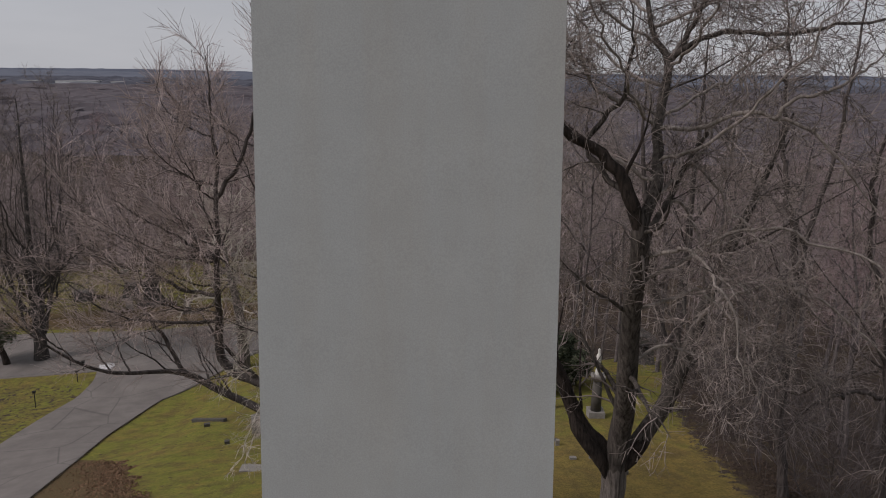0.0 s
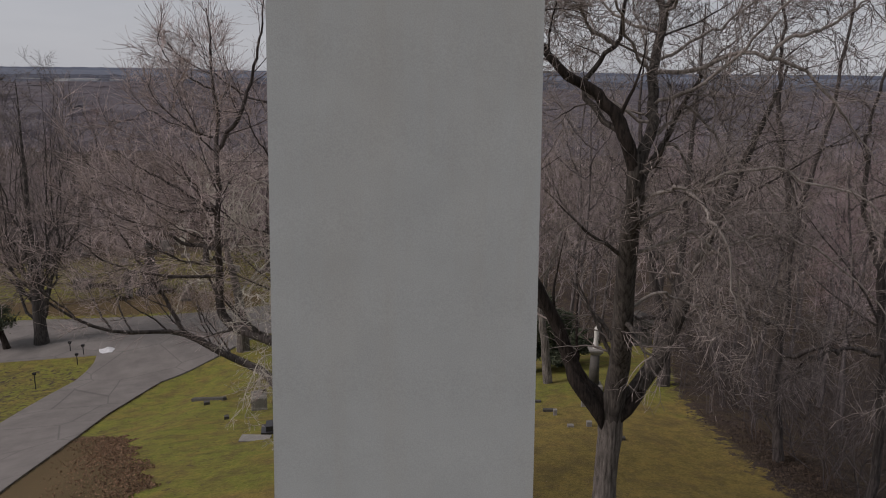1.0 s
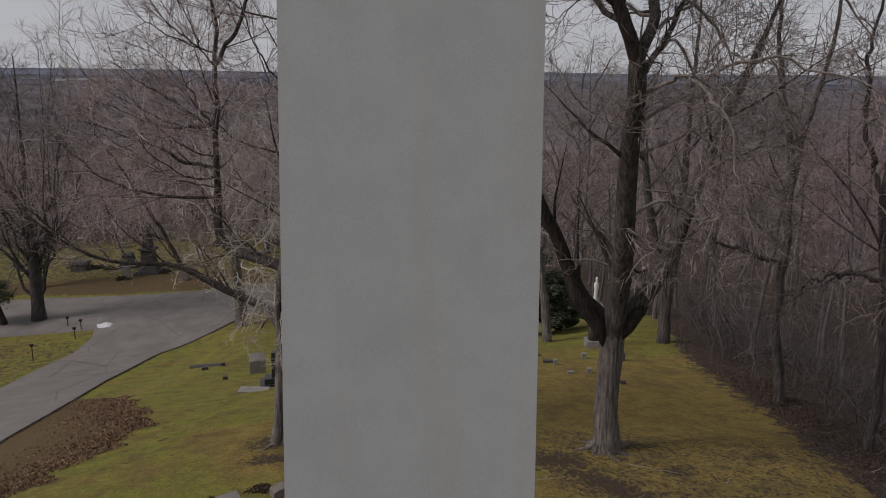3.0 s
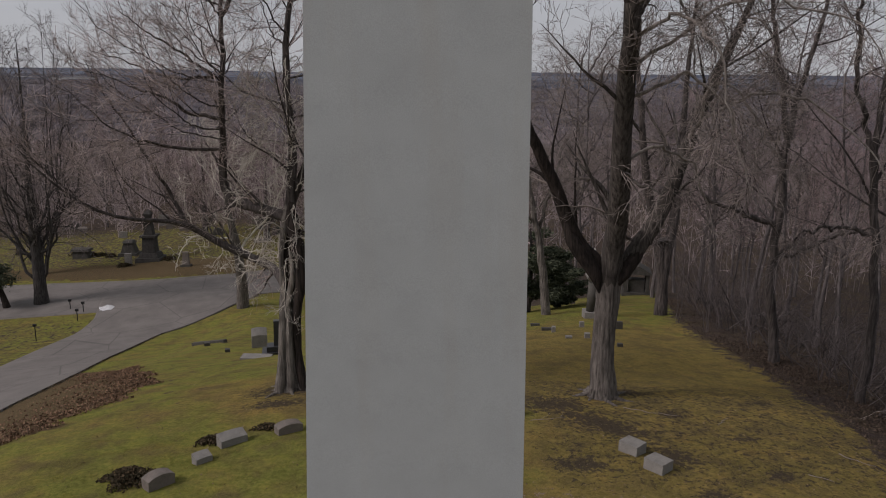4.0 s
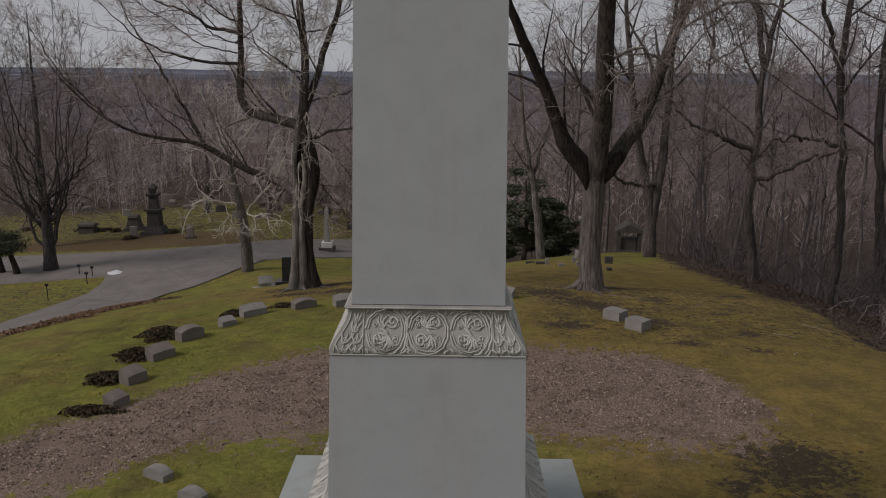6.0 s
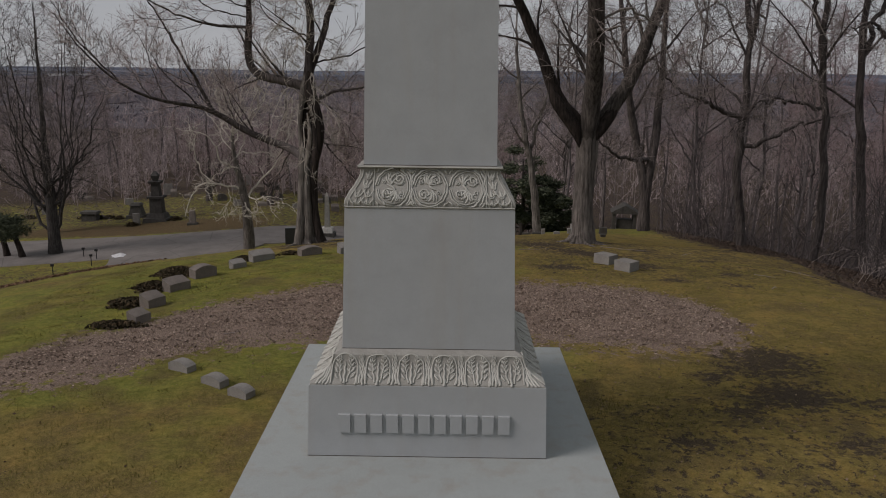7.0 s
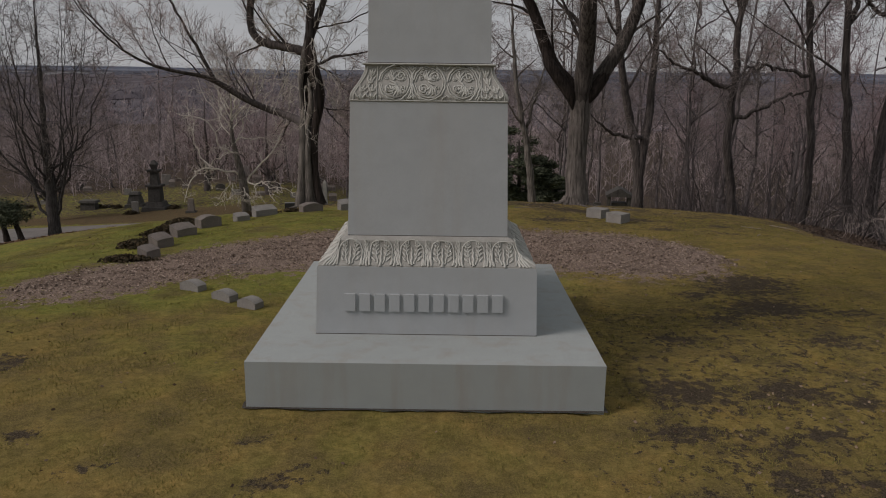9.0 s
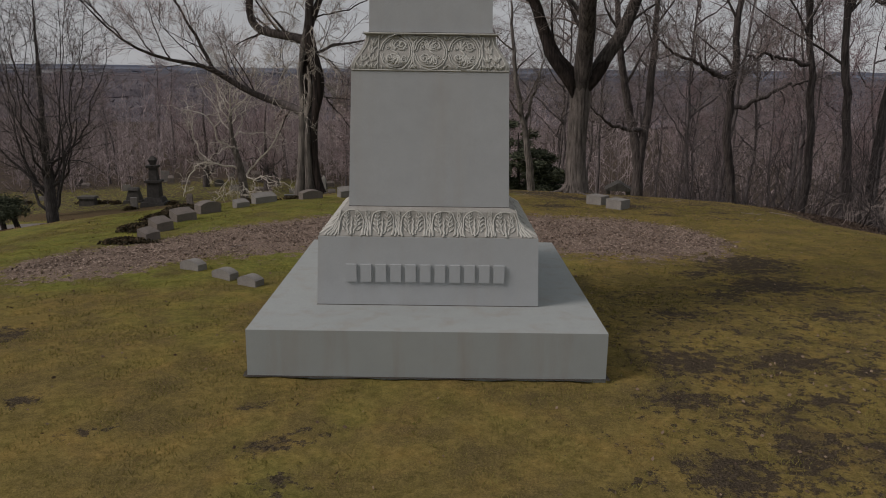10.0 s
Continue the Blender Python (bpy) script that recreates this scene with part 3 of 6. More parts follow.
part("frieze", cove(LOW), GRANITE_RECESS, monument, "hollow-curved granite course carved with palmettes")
lower_frieze = monument.children[-1]
part("die", loft([(1.085, 1.085, 1.915), (1.035, 1.035, 3.70)], 0.012), GRANITE, monument, "plain tapered granite block")
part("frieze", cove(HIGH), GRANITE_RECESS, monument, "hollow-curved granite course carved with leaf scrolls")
upper_frieze = monument.children[-1]
shaft_top = 18.6
part("shaft", loft([(0.817, 0.817, 4.20), (0.817 - 0.017 * (shaft_top - 4.2),) * 2 + (shaft_top,), (0.02, 0.02, shaft_top + 1.7)], 0.010), GRANITE, monument, "plain smooth tapering granite shaft")


def relief(lines, spec, fat, name, parent, label="", corner=False):
    """Raised strokes on the four sides of a frieze: each line is (u, v, radius) along its way."""
    P, R = [], []
    for u, v, r in lines:
        s = np.linspace(0, 1, 14)
        w = np.linspace(0, 1, len(u))
        uu, vv = np.interp(s, w, u), np.interp(s, w, v)
        if name != "border_moulding":
            uu = uu + 0.006 * np.sin(31 * vv + 9 * uu + len(P))
            vv = vv + 0.014 * np.sin(23 * uu + 2.3 * len(P))
        P.append(cove_point(spec, uu, vv, 0.005, corner))
        R.append(fat * np.interp(s, np.linspace(0, 1, len(r)), r))
    V, Q = tubes(np.stack(P), np.stack(R), 5)
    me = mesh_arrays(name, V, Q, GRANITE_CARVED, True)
    for turn in range(4):
        ob = part_mesh(name, me, parent, label)
        ob.matrix_local = pose(0, 0, 0, 0, 0, 90 * turn)


def spiral(cu, cv, r, start, turns, aspect, fat=0.012):
    a = np.linspace(0, 1, 30)
    rad = r * (1 - 0.85 * a)
    ang = radians(start) + a * turns * 2 * math.pi
    return cu + rad * np.cos(ang), np.clip(cv + rad * np.sin(ang) * aspect, 0.02, 0.98), [fat, fat, fat * 0.8, fat * 1.3]


def stroke(u0, v0, u1, v1, bow, fat):
    a = np.linspace(0, 1, 12)
    du, dv = u1 - u0, v1 - v0
    return u0 + du * a + bow * np.sin(a * math.pi), np.clip(v0 + dv * a + 0.15 * abs(bow) * np.sin(a * math.pi), 0.02, 0.98), [fat * 0.6, fat * 1.2, fat, fat * 0.4]


# six palmettes a side: a pair of curled leaves over a tulip, with fluted stems between that flare at the foot
for i in range(6):
    c = (i - 2.5) * 0.412
    a = np.linspace(0, math.pi, 24)
    lines = [(c + 0.158 * np.cos(a), 0.06 + 0.82 * np.sin(a) ** 0.42, [0.013] * 4)]
    for side in (-1, 1):
        u = c + side * 0.072
        lines.append((np.array([c + side * 0.03, u - side * 0.012, u, u]), np.array([0.08, 0.3, 0.55, 0.82]), [0.016, 0.013, 0.011, 0.008]))
        lines.append(spiral(u, 0.78, 0.034, 90, side * 1.3, 2.6, 0.011))
        for k in range(4):
            v, reach = 0.16 + 0.145 * k, 0.056 - 0.006 * k
            lines.append(stroke(u, v, u + side * reach, v + 0.13, side * 0.006, 0.017))
            lines.append(spiral(u + side * reach * 0.8, v + 0.11, 0.018, 0, side * 1.0, 2.6, 0.008))
            if k:
                lines.append(stroke(u, v, u - side * 0.040, v + 0.12, 0.0, 0.013))
    lines.append((np.array([c, c, c]), np.array([0.03, 0.22, 0.62]), [0.026, 0.022, 0.010]))
    relief(lines, LOW, 0.78, "palmette", lower_frieze)
for i in range(7):
    c = (i - 3) * 0.412
    lines = []
    for k in (-1.5, -0.5, 0.5, 1.5):
        foot = max(-1.42, min(1.42, c * (1.06 if abs(i - 3) == 3 else 1.0) + 0.046 * k))
        lines.append((np.array([c + 0.015 * k, c + 0.017 * k, c + 0.028 * k, foot]), np.array([0.87, 0.5, 0.25, 0.03]), [0.007, 0.010, 0.015, 0.026, 0.018]))
    relief(lines, LOW, 0.78, "fluted_stem", lower_frieze)
# three leaf-scroll roundels a side, with sprays at the ends
for i in range(3):
    c = (i - 1) * 0.56  # drawn 0.56 m apart, then drawn together by a fifth
    a = np.linspace(0.1, 2 * math.pi - 0.1, 30) + (0 if i % 2 else math.pi)
    lines = [(c + 0.265 * np.cos(a), 0.49 + 0.45 * np.sin(a), [0.014] * 4), (c + 0.232 * np.cos(a), 0.49 + 0.39 * np.sin(a), [0.009] * 4)]
    lines += [spiral(c + 0.09, 0.66, 0.085, 200, 1.6, 1.7, 0.014), spiral(c - 0.10, 0.34, 0.08, 20, -1.6, 1.7, 0.014), spiral(c + 0.13, 0.27, 0.05, 90, 1.2, 1.7, 0.011)]
    for k in range(7):
        an = radians(150 + k * 26)
        lines.append(stroke(c + 0.02, 0.42, c + 0.02 + 0.13 * math.cos(an), 0.42 + 0.27 * math.sin(an), 0.02, 0.015))
    for k in range(4):
        an = radians(35 + k * 30)
        lines.append(stroke(c - 0.03, 0.56, c - 0.03 + 0.14 * math.cos(an), 0.56 + 0.26 * math.sin(an), -0.03, 0.014))
    for sv, top in ((0.07, 0.12), (0.90, 0.85)):
        lines += [stroke(c + 0.28, 0.5, c + 0.20, sv, 0.03, 0.015), spiral(c + 0.28, top, 0.04, 0, 1.2, 1.6, 0.010)]
    for k in range(8):
        an = radians(20 + k * 45)
        lines.append(spiral(c + 0.15 * math.cos(an), 0.49 + 0.27 * math.sin(an), 0.035, 45 * k, 1.2, 1.7, 0.009))
    for sv in (0.06, 0.94):
        for su in (-0.22, -0.12, 0.12, 0.22):
            lines.append(stroke(c + su, sv, c + su * 1.25, 0.5 + (sv - 0.5) * 0.72, 0.01, 0.013))
    if i == 1:
        lines = [(2 * c - np.asarray(u), 0.98 - np.asarray(v), r) for u, v, r in lines]
    relief([(0.8 * np.asarray(u), v, r) for u, v, r in lines], HIGH, 0.85, "leaf_roundel", upper_frieze)
for side in (-1, 1):
    lines = []
    for row, v in enumerate((0.10, 0.30, 0.50, 0.70)):
        for f in (0.25, 0.68) if row < 2 else (0.45,):
            cu, cv, r = spiral(f, v + 0.03, 0.17, 180, 1.3, 0.5, 0.012)
            lines += [(side * cu, cv, r)]
            for k in range(3):
                u1, v1, r = stroke(f, v - 0.02, f + 0.28 * (k - 1), v + 0.15, 0.06 * (k - 1), 0.013)
                lines += [(side * np.maximum(u1, 0.02), v1, r)]
    lines += [(side * np.array([0.02, 0.04, 0.02]), np.array([0.05, 0.5, 0.93]), [0.010] * 3), (side * np.array([0.97, 0.97]), np.array([0.04, 0.9]), [0.009] * 3)]
    relief(lines, HIGH, 0.85, "leaf_spray", upper_frieze, corner=True)
for v in (0.03, 0.97):
    relief([(np.array([-1.0, 0, 1.0]) * 1.03, np.full(3, v), [0.010] * 3)], HIGH, 1.0, "border_moulding", upper_frieze)
MORTAR = plain("stained_mortar", (0.05, 0.046, 0.040), (0.13, 0.12, 0.105), 3.0)
for half, z in ((1.488, 0.638), (1.0865, 1.912), (0.821, 4.197)):
    part("mortar_joint", loft([(half, half, z), (half, half, z + 0.012)]), MORTAR, monument, "thin dark joint between two granite courses")

# a row of raised bars on the front of the base block
for i in range(11):
    x = -1.02 + i * 0.1965
    front = -(1.485 - 0.03 * (1.09 - 0.64) / 0.93)
    bar = part("raised_bar", loft([(0.072, 0.022, 0.97), (0.072, 0.022, 1.205)], 0.008), GRANITE, base_block)
    bar.location = (x, front - 0.012, 0)

# a narrow dark strip on the ground round the foot of the slab
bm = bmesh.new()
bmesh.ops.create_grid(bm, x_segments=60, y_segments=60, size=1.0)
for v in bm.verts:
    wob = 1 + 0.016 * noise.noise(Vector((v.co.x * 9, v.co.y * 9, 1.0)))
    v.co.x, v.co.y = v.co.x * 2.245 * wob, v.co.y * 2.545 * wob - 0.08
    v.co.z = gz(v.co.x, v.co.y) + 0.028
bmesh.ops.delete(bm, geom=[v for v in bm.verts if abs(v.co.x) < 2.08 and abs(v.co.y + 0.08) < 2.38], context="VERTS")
tagged(new("trim", mesh_of("trim", bm, plain("dark_slab_strip", (0.022, 0.019, 0.015), (0.06, 0.05, 0.038), 30))), "narrow dark strip on the ground round the slab", "earth", kind="structure")


# ---- headstones ----
def headstone(x, y, w, d, h, shape, mat, label, face=None, tilt=0.0, group="headstones", name="headstone", bow=0.26):
    """shape: 'slant' (top falls to the front), 'arch' (top bows up along its length), 'flat'. Its front looks to face."""
    bm = bmesh.new()
    n = 9
    rows = []
    for sy in (-1, 1):
        top = []
        for i in range(n):
            u = -1 + 2 * i / (n - 1)
            rise = h
            if shape == "arch":
                rise = h * (1 - bow + bow * math.cos(u * math.pi / 2) ** 0.8)
            if shape == "slant":
                rise = h * (0.66 if sy < 0 else 1.0) * (1 - 0.06 * u * u)
            top.append(bm.verts.new((u * w / 2, sy * d / 2 * (0.93 if shape == "slant" and sy > 0 else 1), rise)))
        foot = [bm.verts.new((-w / 2 + w * i / (n - 1), sy * d / 2, -0.12)) for i in range(n)]
        rows.append((top, foot))
    (t0, f0), (t1, f1) = rows
    for i in range(n - 1):
        bm.faces.new((f0[i], f0[i + 1], t0[i + 1], t0[i]))
        bm.faces.new((t1[i], t1[i + 1], f1[i + 1], f1[i]))
        bm.faces.new((t0[i], t0[i + 1], t1[i + 1], t1[i]))
        bm.faces.new((f1[i], f1[i + 1], f0[i + 1], f0[i]))
    bm.faces.new((f0[0], t0[0], t1[0], f1[0]))
    bm.faces.new((t0[-1], f0[-1], f1[-1], t1[-1]))
    sharp = [e for e in bm.edges if e.calc_face_angle(0) > 0.6]
    bmesh.ops.bevel(bm, geom=sharp, offset=0.018, segments=2, affect="EDGES", profile=0.6)
    ob = new(name, mesh_of(name, bm, mat))
    fx, fy = face if face else (-x, -y)
    ob.matrix_world = pose(x, y, gz(x, y), tilt, 0, math.degrees(math.atan2(fx, -fy)))
    return tagged(ob, label, "headstone", group)


RING = "headstones round the monument"
headstone(-6.70, 6.02, 0.42, 0.30, 0.30, "slant", HEADSTONE, "small brown granite headstone with a sloping top on the lawn", face=(0.90, -0.43), group=RING)
headstone(-6.93, 7.42, 0.50, 0.34, 0.35, "slant", HEADSTONE, "brown granite headstone with a sloping top beside dark ground cover", face=(0.86, -0.51), group=RING)
headstone(-6.93, 9.06, 0.62, 0.36, 0.35, "slant", HEADSTONE, "weathered brown granite headstone with a sloping top, ivy behind it", face=(0.81, -0.59), group=RING)
headstone(-6.76, 10.72, 0.67, 0.36, 0.35, "arch", HEADSTONE, "broad brown granite headstone with a bowed top", face=(0.75, -0.67), group=RING)
headstone(-6.12, 12.0, 0.44, 0.29, 0.24, "slant", HEADSTONE_GREY, "small low grey granite headstone in the grass", face=(0.69, -0.73), group=RING)
headstone(-5.65, 13.08, 0.75, 0.34, 0.34, "slant", HEADSTONE_GREY, "broad grey granite headstone with a sloping top", face=(0.64, -0.77), group=RING)
headstone(-4.25, 13.75, 0.71, 0.36, 0.30, "arch", HEADSTONE, "pinkish granite headstone with a softly bowed top", face=(0.56, -0.83), group=RING)
headstone(-3.05, 13.9, 0.59, 0.34, 0.35, "slant", HEADSTONE_GREY, "grey granite headstone near the gravel path", face=(0.48, -0.88), group=RING)
headstone(2.05, 15.05, 0.59, 0.34, 0.34, "slant", HEADSTONE_GREY, "pale grey headstone beyond the gravel path", face=(-0.42, -0.91), group=RING)
headstone(5.14, 12.75, 0.56, 0.46, 0.30, "flat", HEADSTONE_GREY, "pale grey block headstone, one of a pair", face=(-0.72, -0.69), group=RING)
headstone(5.56, 11.75, 0.56, 0.46, 0.30, "flat", HEADSTONE_GREY, "pale grey block headstone beside a dark patch of ground", face=(-0.76, -0.65), group=RING)
for sx, sy, sw in ((-4.66, 2.95, 0.50), (-3.84, 2.24, 0.46), (-3.24, 1.74, 0.43)):
    headstone(sx, sy, sw, 0.22, 0.19, "arch", HEADSTONE_GREY, "low brown-grey granite marker with a bowed top and pale lit edge", face=(-0.50, -0.86), group="low markers beside the slab", bow=0.36)


# ---- ground cover and litter ----
def leaf_quads(g, centres, size, flat=0.5, long=1.5):
    """Small four-cornered leaves, turned at random."""
    n = len(centres)
    a = g.normal(size=(n, 3)) * np.array([1, 1, flat])
    a /= np.linalg.norm(a, axis=1, keepdims=True) + 1e-9
    b = np.cross(a, g.normal(size=(n, 3)))
    b /= np.linalg.norm(b, axis=1, keepdims=True) + 1e-9
    s = (size * (0.6 + 0.8 * g.random(n)))[:, None]
    V = np.stack([centres - a * s * long / 2, centres + b * s / 2, centres + a * s * long / 2, centres - b * s / 2], 1)
    return V.reshape(-1, 3), np.arange(4 * n).reshape(n, 4)


def cover_patch(x, y, rx, ry, turn, n, seed, mat=LEAF_IVY, high=0.16, label="low dark evergreen ground cover beside a headstone", name="ground_cover", size=0.05):
    g = np.random.default_rng(seed)
    an, rad = g.random(n) * 2 * math.pi, np.sqrt(g.random(n)) * (0.75 + 0.35 * np.sin(5 * g.random(n)))
    rad = rad * (0.85 + 0.2 * np.sin(3 * an + seed) + 0.14 * np.sin(5 * an + 2 * seed) + 0.10 * np.sin(11 * an))
    u, v = rx * rad * np.cos(an), ry * rad * np.sin(an)
    c, s = math.cos(radians(turn)), math.sin(radians(turn))
    px, py = x + u * c - v * s, y + u * s + v * c
    pz = ground_z(px, py) + high * g.random(n) * (1.1 - rad ** 2 * 0.8) + 0.01
    return tagged(new(name, mesh_arrays(name, *leaf_quads(g, np.stack([px, py, pz], 1), size, 0.6), mat)), label, "plants", kind="stuff")


cover_patch(-7.65, 11.05, 0.70, 0.62, -20, 2600, 11, high=0.24)
cover_patch(-7.58, 9.20, 0.66, 0.46, -10, 2200, 12, high=0.20)
cover_patch(-7.56, 7.55, 0.66, 0.40, -8, 2000, 13, high=0.17)
cover_patch(-7.09, 5.66, 0.70, 0.26, 0, 1400, 14, high=0.12)
cover_patch(-6.31, 13.28, 0.40, 0.45, -20, 700, 15, high=0.14)
cover_patch(-5.00, 14.10, 0.42, 0.35, 0, 450, 16, high=0.10)
g = np.random.default_rng(18)
y = 10 + 29 * g.random(14000)
x = bank_in(y) + 0.3 - np.abs(g.normal(size=14000)) * 1.6
V, Q = leaf_quads(g, np.stack([x, y, ground_z(x, y) + 0.02 + 0.06 * g.random(14000)], 1), 0.058, 0.5, 1.4)
tagged(new("dry_bank_cover", mesh_arrays("dry_bank_cover", V, Q, LEAF_RED)), "dry red-brown leaves along a bank above the lane", "leaves", kind="stuff")
cover_patch(15.2, 15.5, 2.2, 6.0, -8, 7000, 19, LEAF_LITTER, 0.14, "dry brown leaf litter along the edge of the woods", "leaf_litter", 0.05)
cover_patch(14.6, 25.0, 2.0, 7.0, 3, 7000, 20, LEAF_LITTER, 0.14, "dry brown leaf litter under the trees of the slope", "leaf_litter", 0.05)


def scatter(n, seed, x0, x1, y0, y1, keep):
    g = np.random.default_rng(seed)
    x, y = x0 + (x1 - x0) * g.random(n), y0 + (y1 - y0) * g.random(n)
    ok = (g.random(n) < keep(x, y)) & ~((np.abs(x) < 2.22) & (np.abs(y + 0.08) < 2.52))
    return g, x[ok], y[ok]


# wood chips on the path
g, x, y = scatter(90000, 31, -9, 8, 0, 11, lambda x, y: np.clip(chip_mask(x, y) * 1.6 - 0.6, 0, 1) * 0.75)
V, Q = leaf_quads(g, np.stack([x, y, ground_z(x, y) + 0.010], 1), 0.027, 0.25, 2.0)
tagged(new("wood_chips", mesh_arrays("wood_chips", V, Q, CHIP)), "pinkish brown wood chips strewn over the path", "mulch", kind="stuff")
# blades of grass near the monument
g, x, y = scatter(330000, 32, -10.5, 11.0, -9.5, 14, lambda x, y: (1 - chip_mask(x, y)) * (1 - 0.95 * dark_patch_mask(x, y)))
z = ground_z(x, y)
h, an = 0.010 + 0.024 * g.random(len(x)), g.random(len(x)) * 2 * math.pi
dx, dy = 0.0045 * np.cos(an), 0.0045 * np.sin(an)
lean = g.normal(size=(len(x), 2)) * 0.016
V = np.stack([np.stack([x - dx, y - dy, z - 0.01], 1), np.stack([x + dx, y + dy, z - 0.01], 1), np.stack([x + lean[:, 0], y + lean[:, 1], z + h], 1)], 1)
tagged(new("grass", mesh_arrays("grass", V, None, GRASS, tris=np.arange(3 * len(x)).reshape(-1, 3))), "short yellow-green winter grass", "grass", kind="stuff")
# dead leaves lying on the lawn
g, x, y = scatter(9000, 33, -10, 13, -8, 22, lambda x, y: 0.22 + 0.5 * (x > 2))
V, Q = leaf_quads(g, np.stack([x, y, ground_z(x, y) + 0.02], 1), 0.030, 0.3, 1.5)
tagged(new("fallen_leaves", mesh_arrays("fallen_leaves", V, Q, LEAF_DRY)), "scattered dead brown leaves on the lawn", "leaves", kind="stuff")


# dead leaves and earth gathered along the lane's edge
g = np.random.default_rng(36)
lane = np.array(NEAR_LANE[0], float)
along = np.cumsum(np.concatenate([[0], np.linalg.norm(np.diff(lane, axis=0), axis=1)]))
u = along[-1] * g.random(5200)
x = np.interp(u, along, lane[:, 0]) + np.interp(u, along, NEAR_LANE[1]) + 0.04 + g.normal(size=5200) * 0.09
y = np.interp(u, along, lane[:, 1])
V, Q = leaf_quads(g, np.stack([x, y, ground_z(x, y) + 0.075], 1), 0.06, 0.3, 1.5)
tagged(new("leaf_drift", mesh_arrays("leaf_drift", V, Q, LEAF_IVY)), "dark dead leaves and earth gathered along the lane's edge", "leaves", kind="stuff")


# leaves under the trees of the ravine
g = np.random.default_rng(37)
y = 10 + 40 * g.random(14000) ** 1.3
x = lawn_edge(y) + 0.3 + 16 * g.random(14000) ** 1.6
V, Q = leaf_quads(g, np.stack([x, y, ground_z(x, y) + 0.02 + 0.06 * g.random(14000)], 1), 0.055, 0.4, 1.4)
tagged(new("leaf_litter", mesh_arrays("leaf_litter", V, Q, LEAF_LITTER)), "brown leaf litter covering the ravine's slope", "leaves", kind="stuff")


def stick(x, y, length, turn, seed):
    g = np.random.default_rng(seed)
    u = np.linspace(0, length, 7)
    bend = np.cumsum(g.normal(size=7)) * 0.05 * length
    px, py = x + u * math.cos(radians(turn)) - bend * math.sin(radians(turn)), y + u * math.sin(radians(turn)) + bend * math.cos(radians(turn))
    P = np.stack([px, py, ground_z(px, py) + 0.03], 1)[None]
    R = np.linspace(0.011, 0.004, 7)[None]
    fork = sprout(g, P, R, 3, (0.3, 0.9), -0.4, 35, 4, 0.0, 0.1, 0.7, 0.004)
    tagged(new("fallen_branch", mesh_arrays("fallen_branch", *join([tubes(P, R, 5), tubes(*fork, 4)]), TWIG_GREY)), "pale fallen branch lying on the lawn", "branch", "fallen branches")


for i, (sx, sy, sl, st) in enumerate(((5.6, 15.9, 1.6, -20), (9.4, 11.8, 0.6, -30), (2.6, 14.6, 1.1, 15), (9.0, 9.6, 0.5, 60), (8.2, 15.0, 0.7, 40), (11.0, 13.4, 0.9, -35), (-4.5, 5.0, 0.4, 20))):
    stick(sx, sy, sl, st, 50 + i)


# ---- trees on the knoll ----
def shifted(limbs, x, y, z):
    return [([(a - x, b - y, c - z) for a, b, c in p], r) for p, r in limbs]


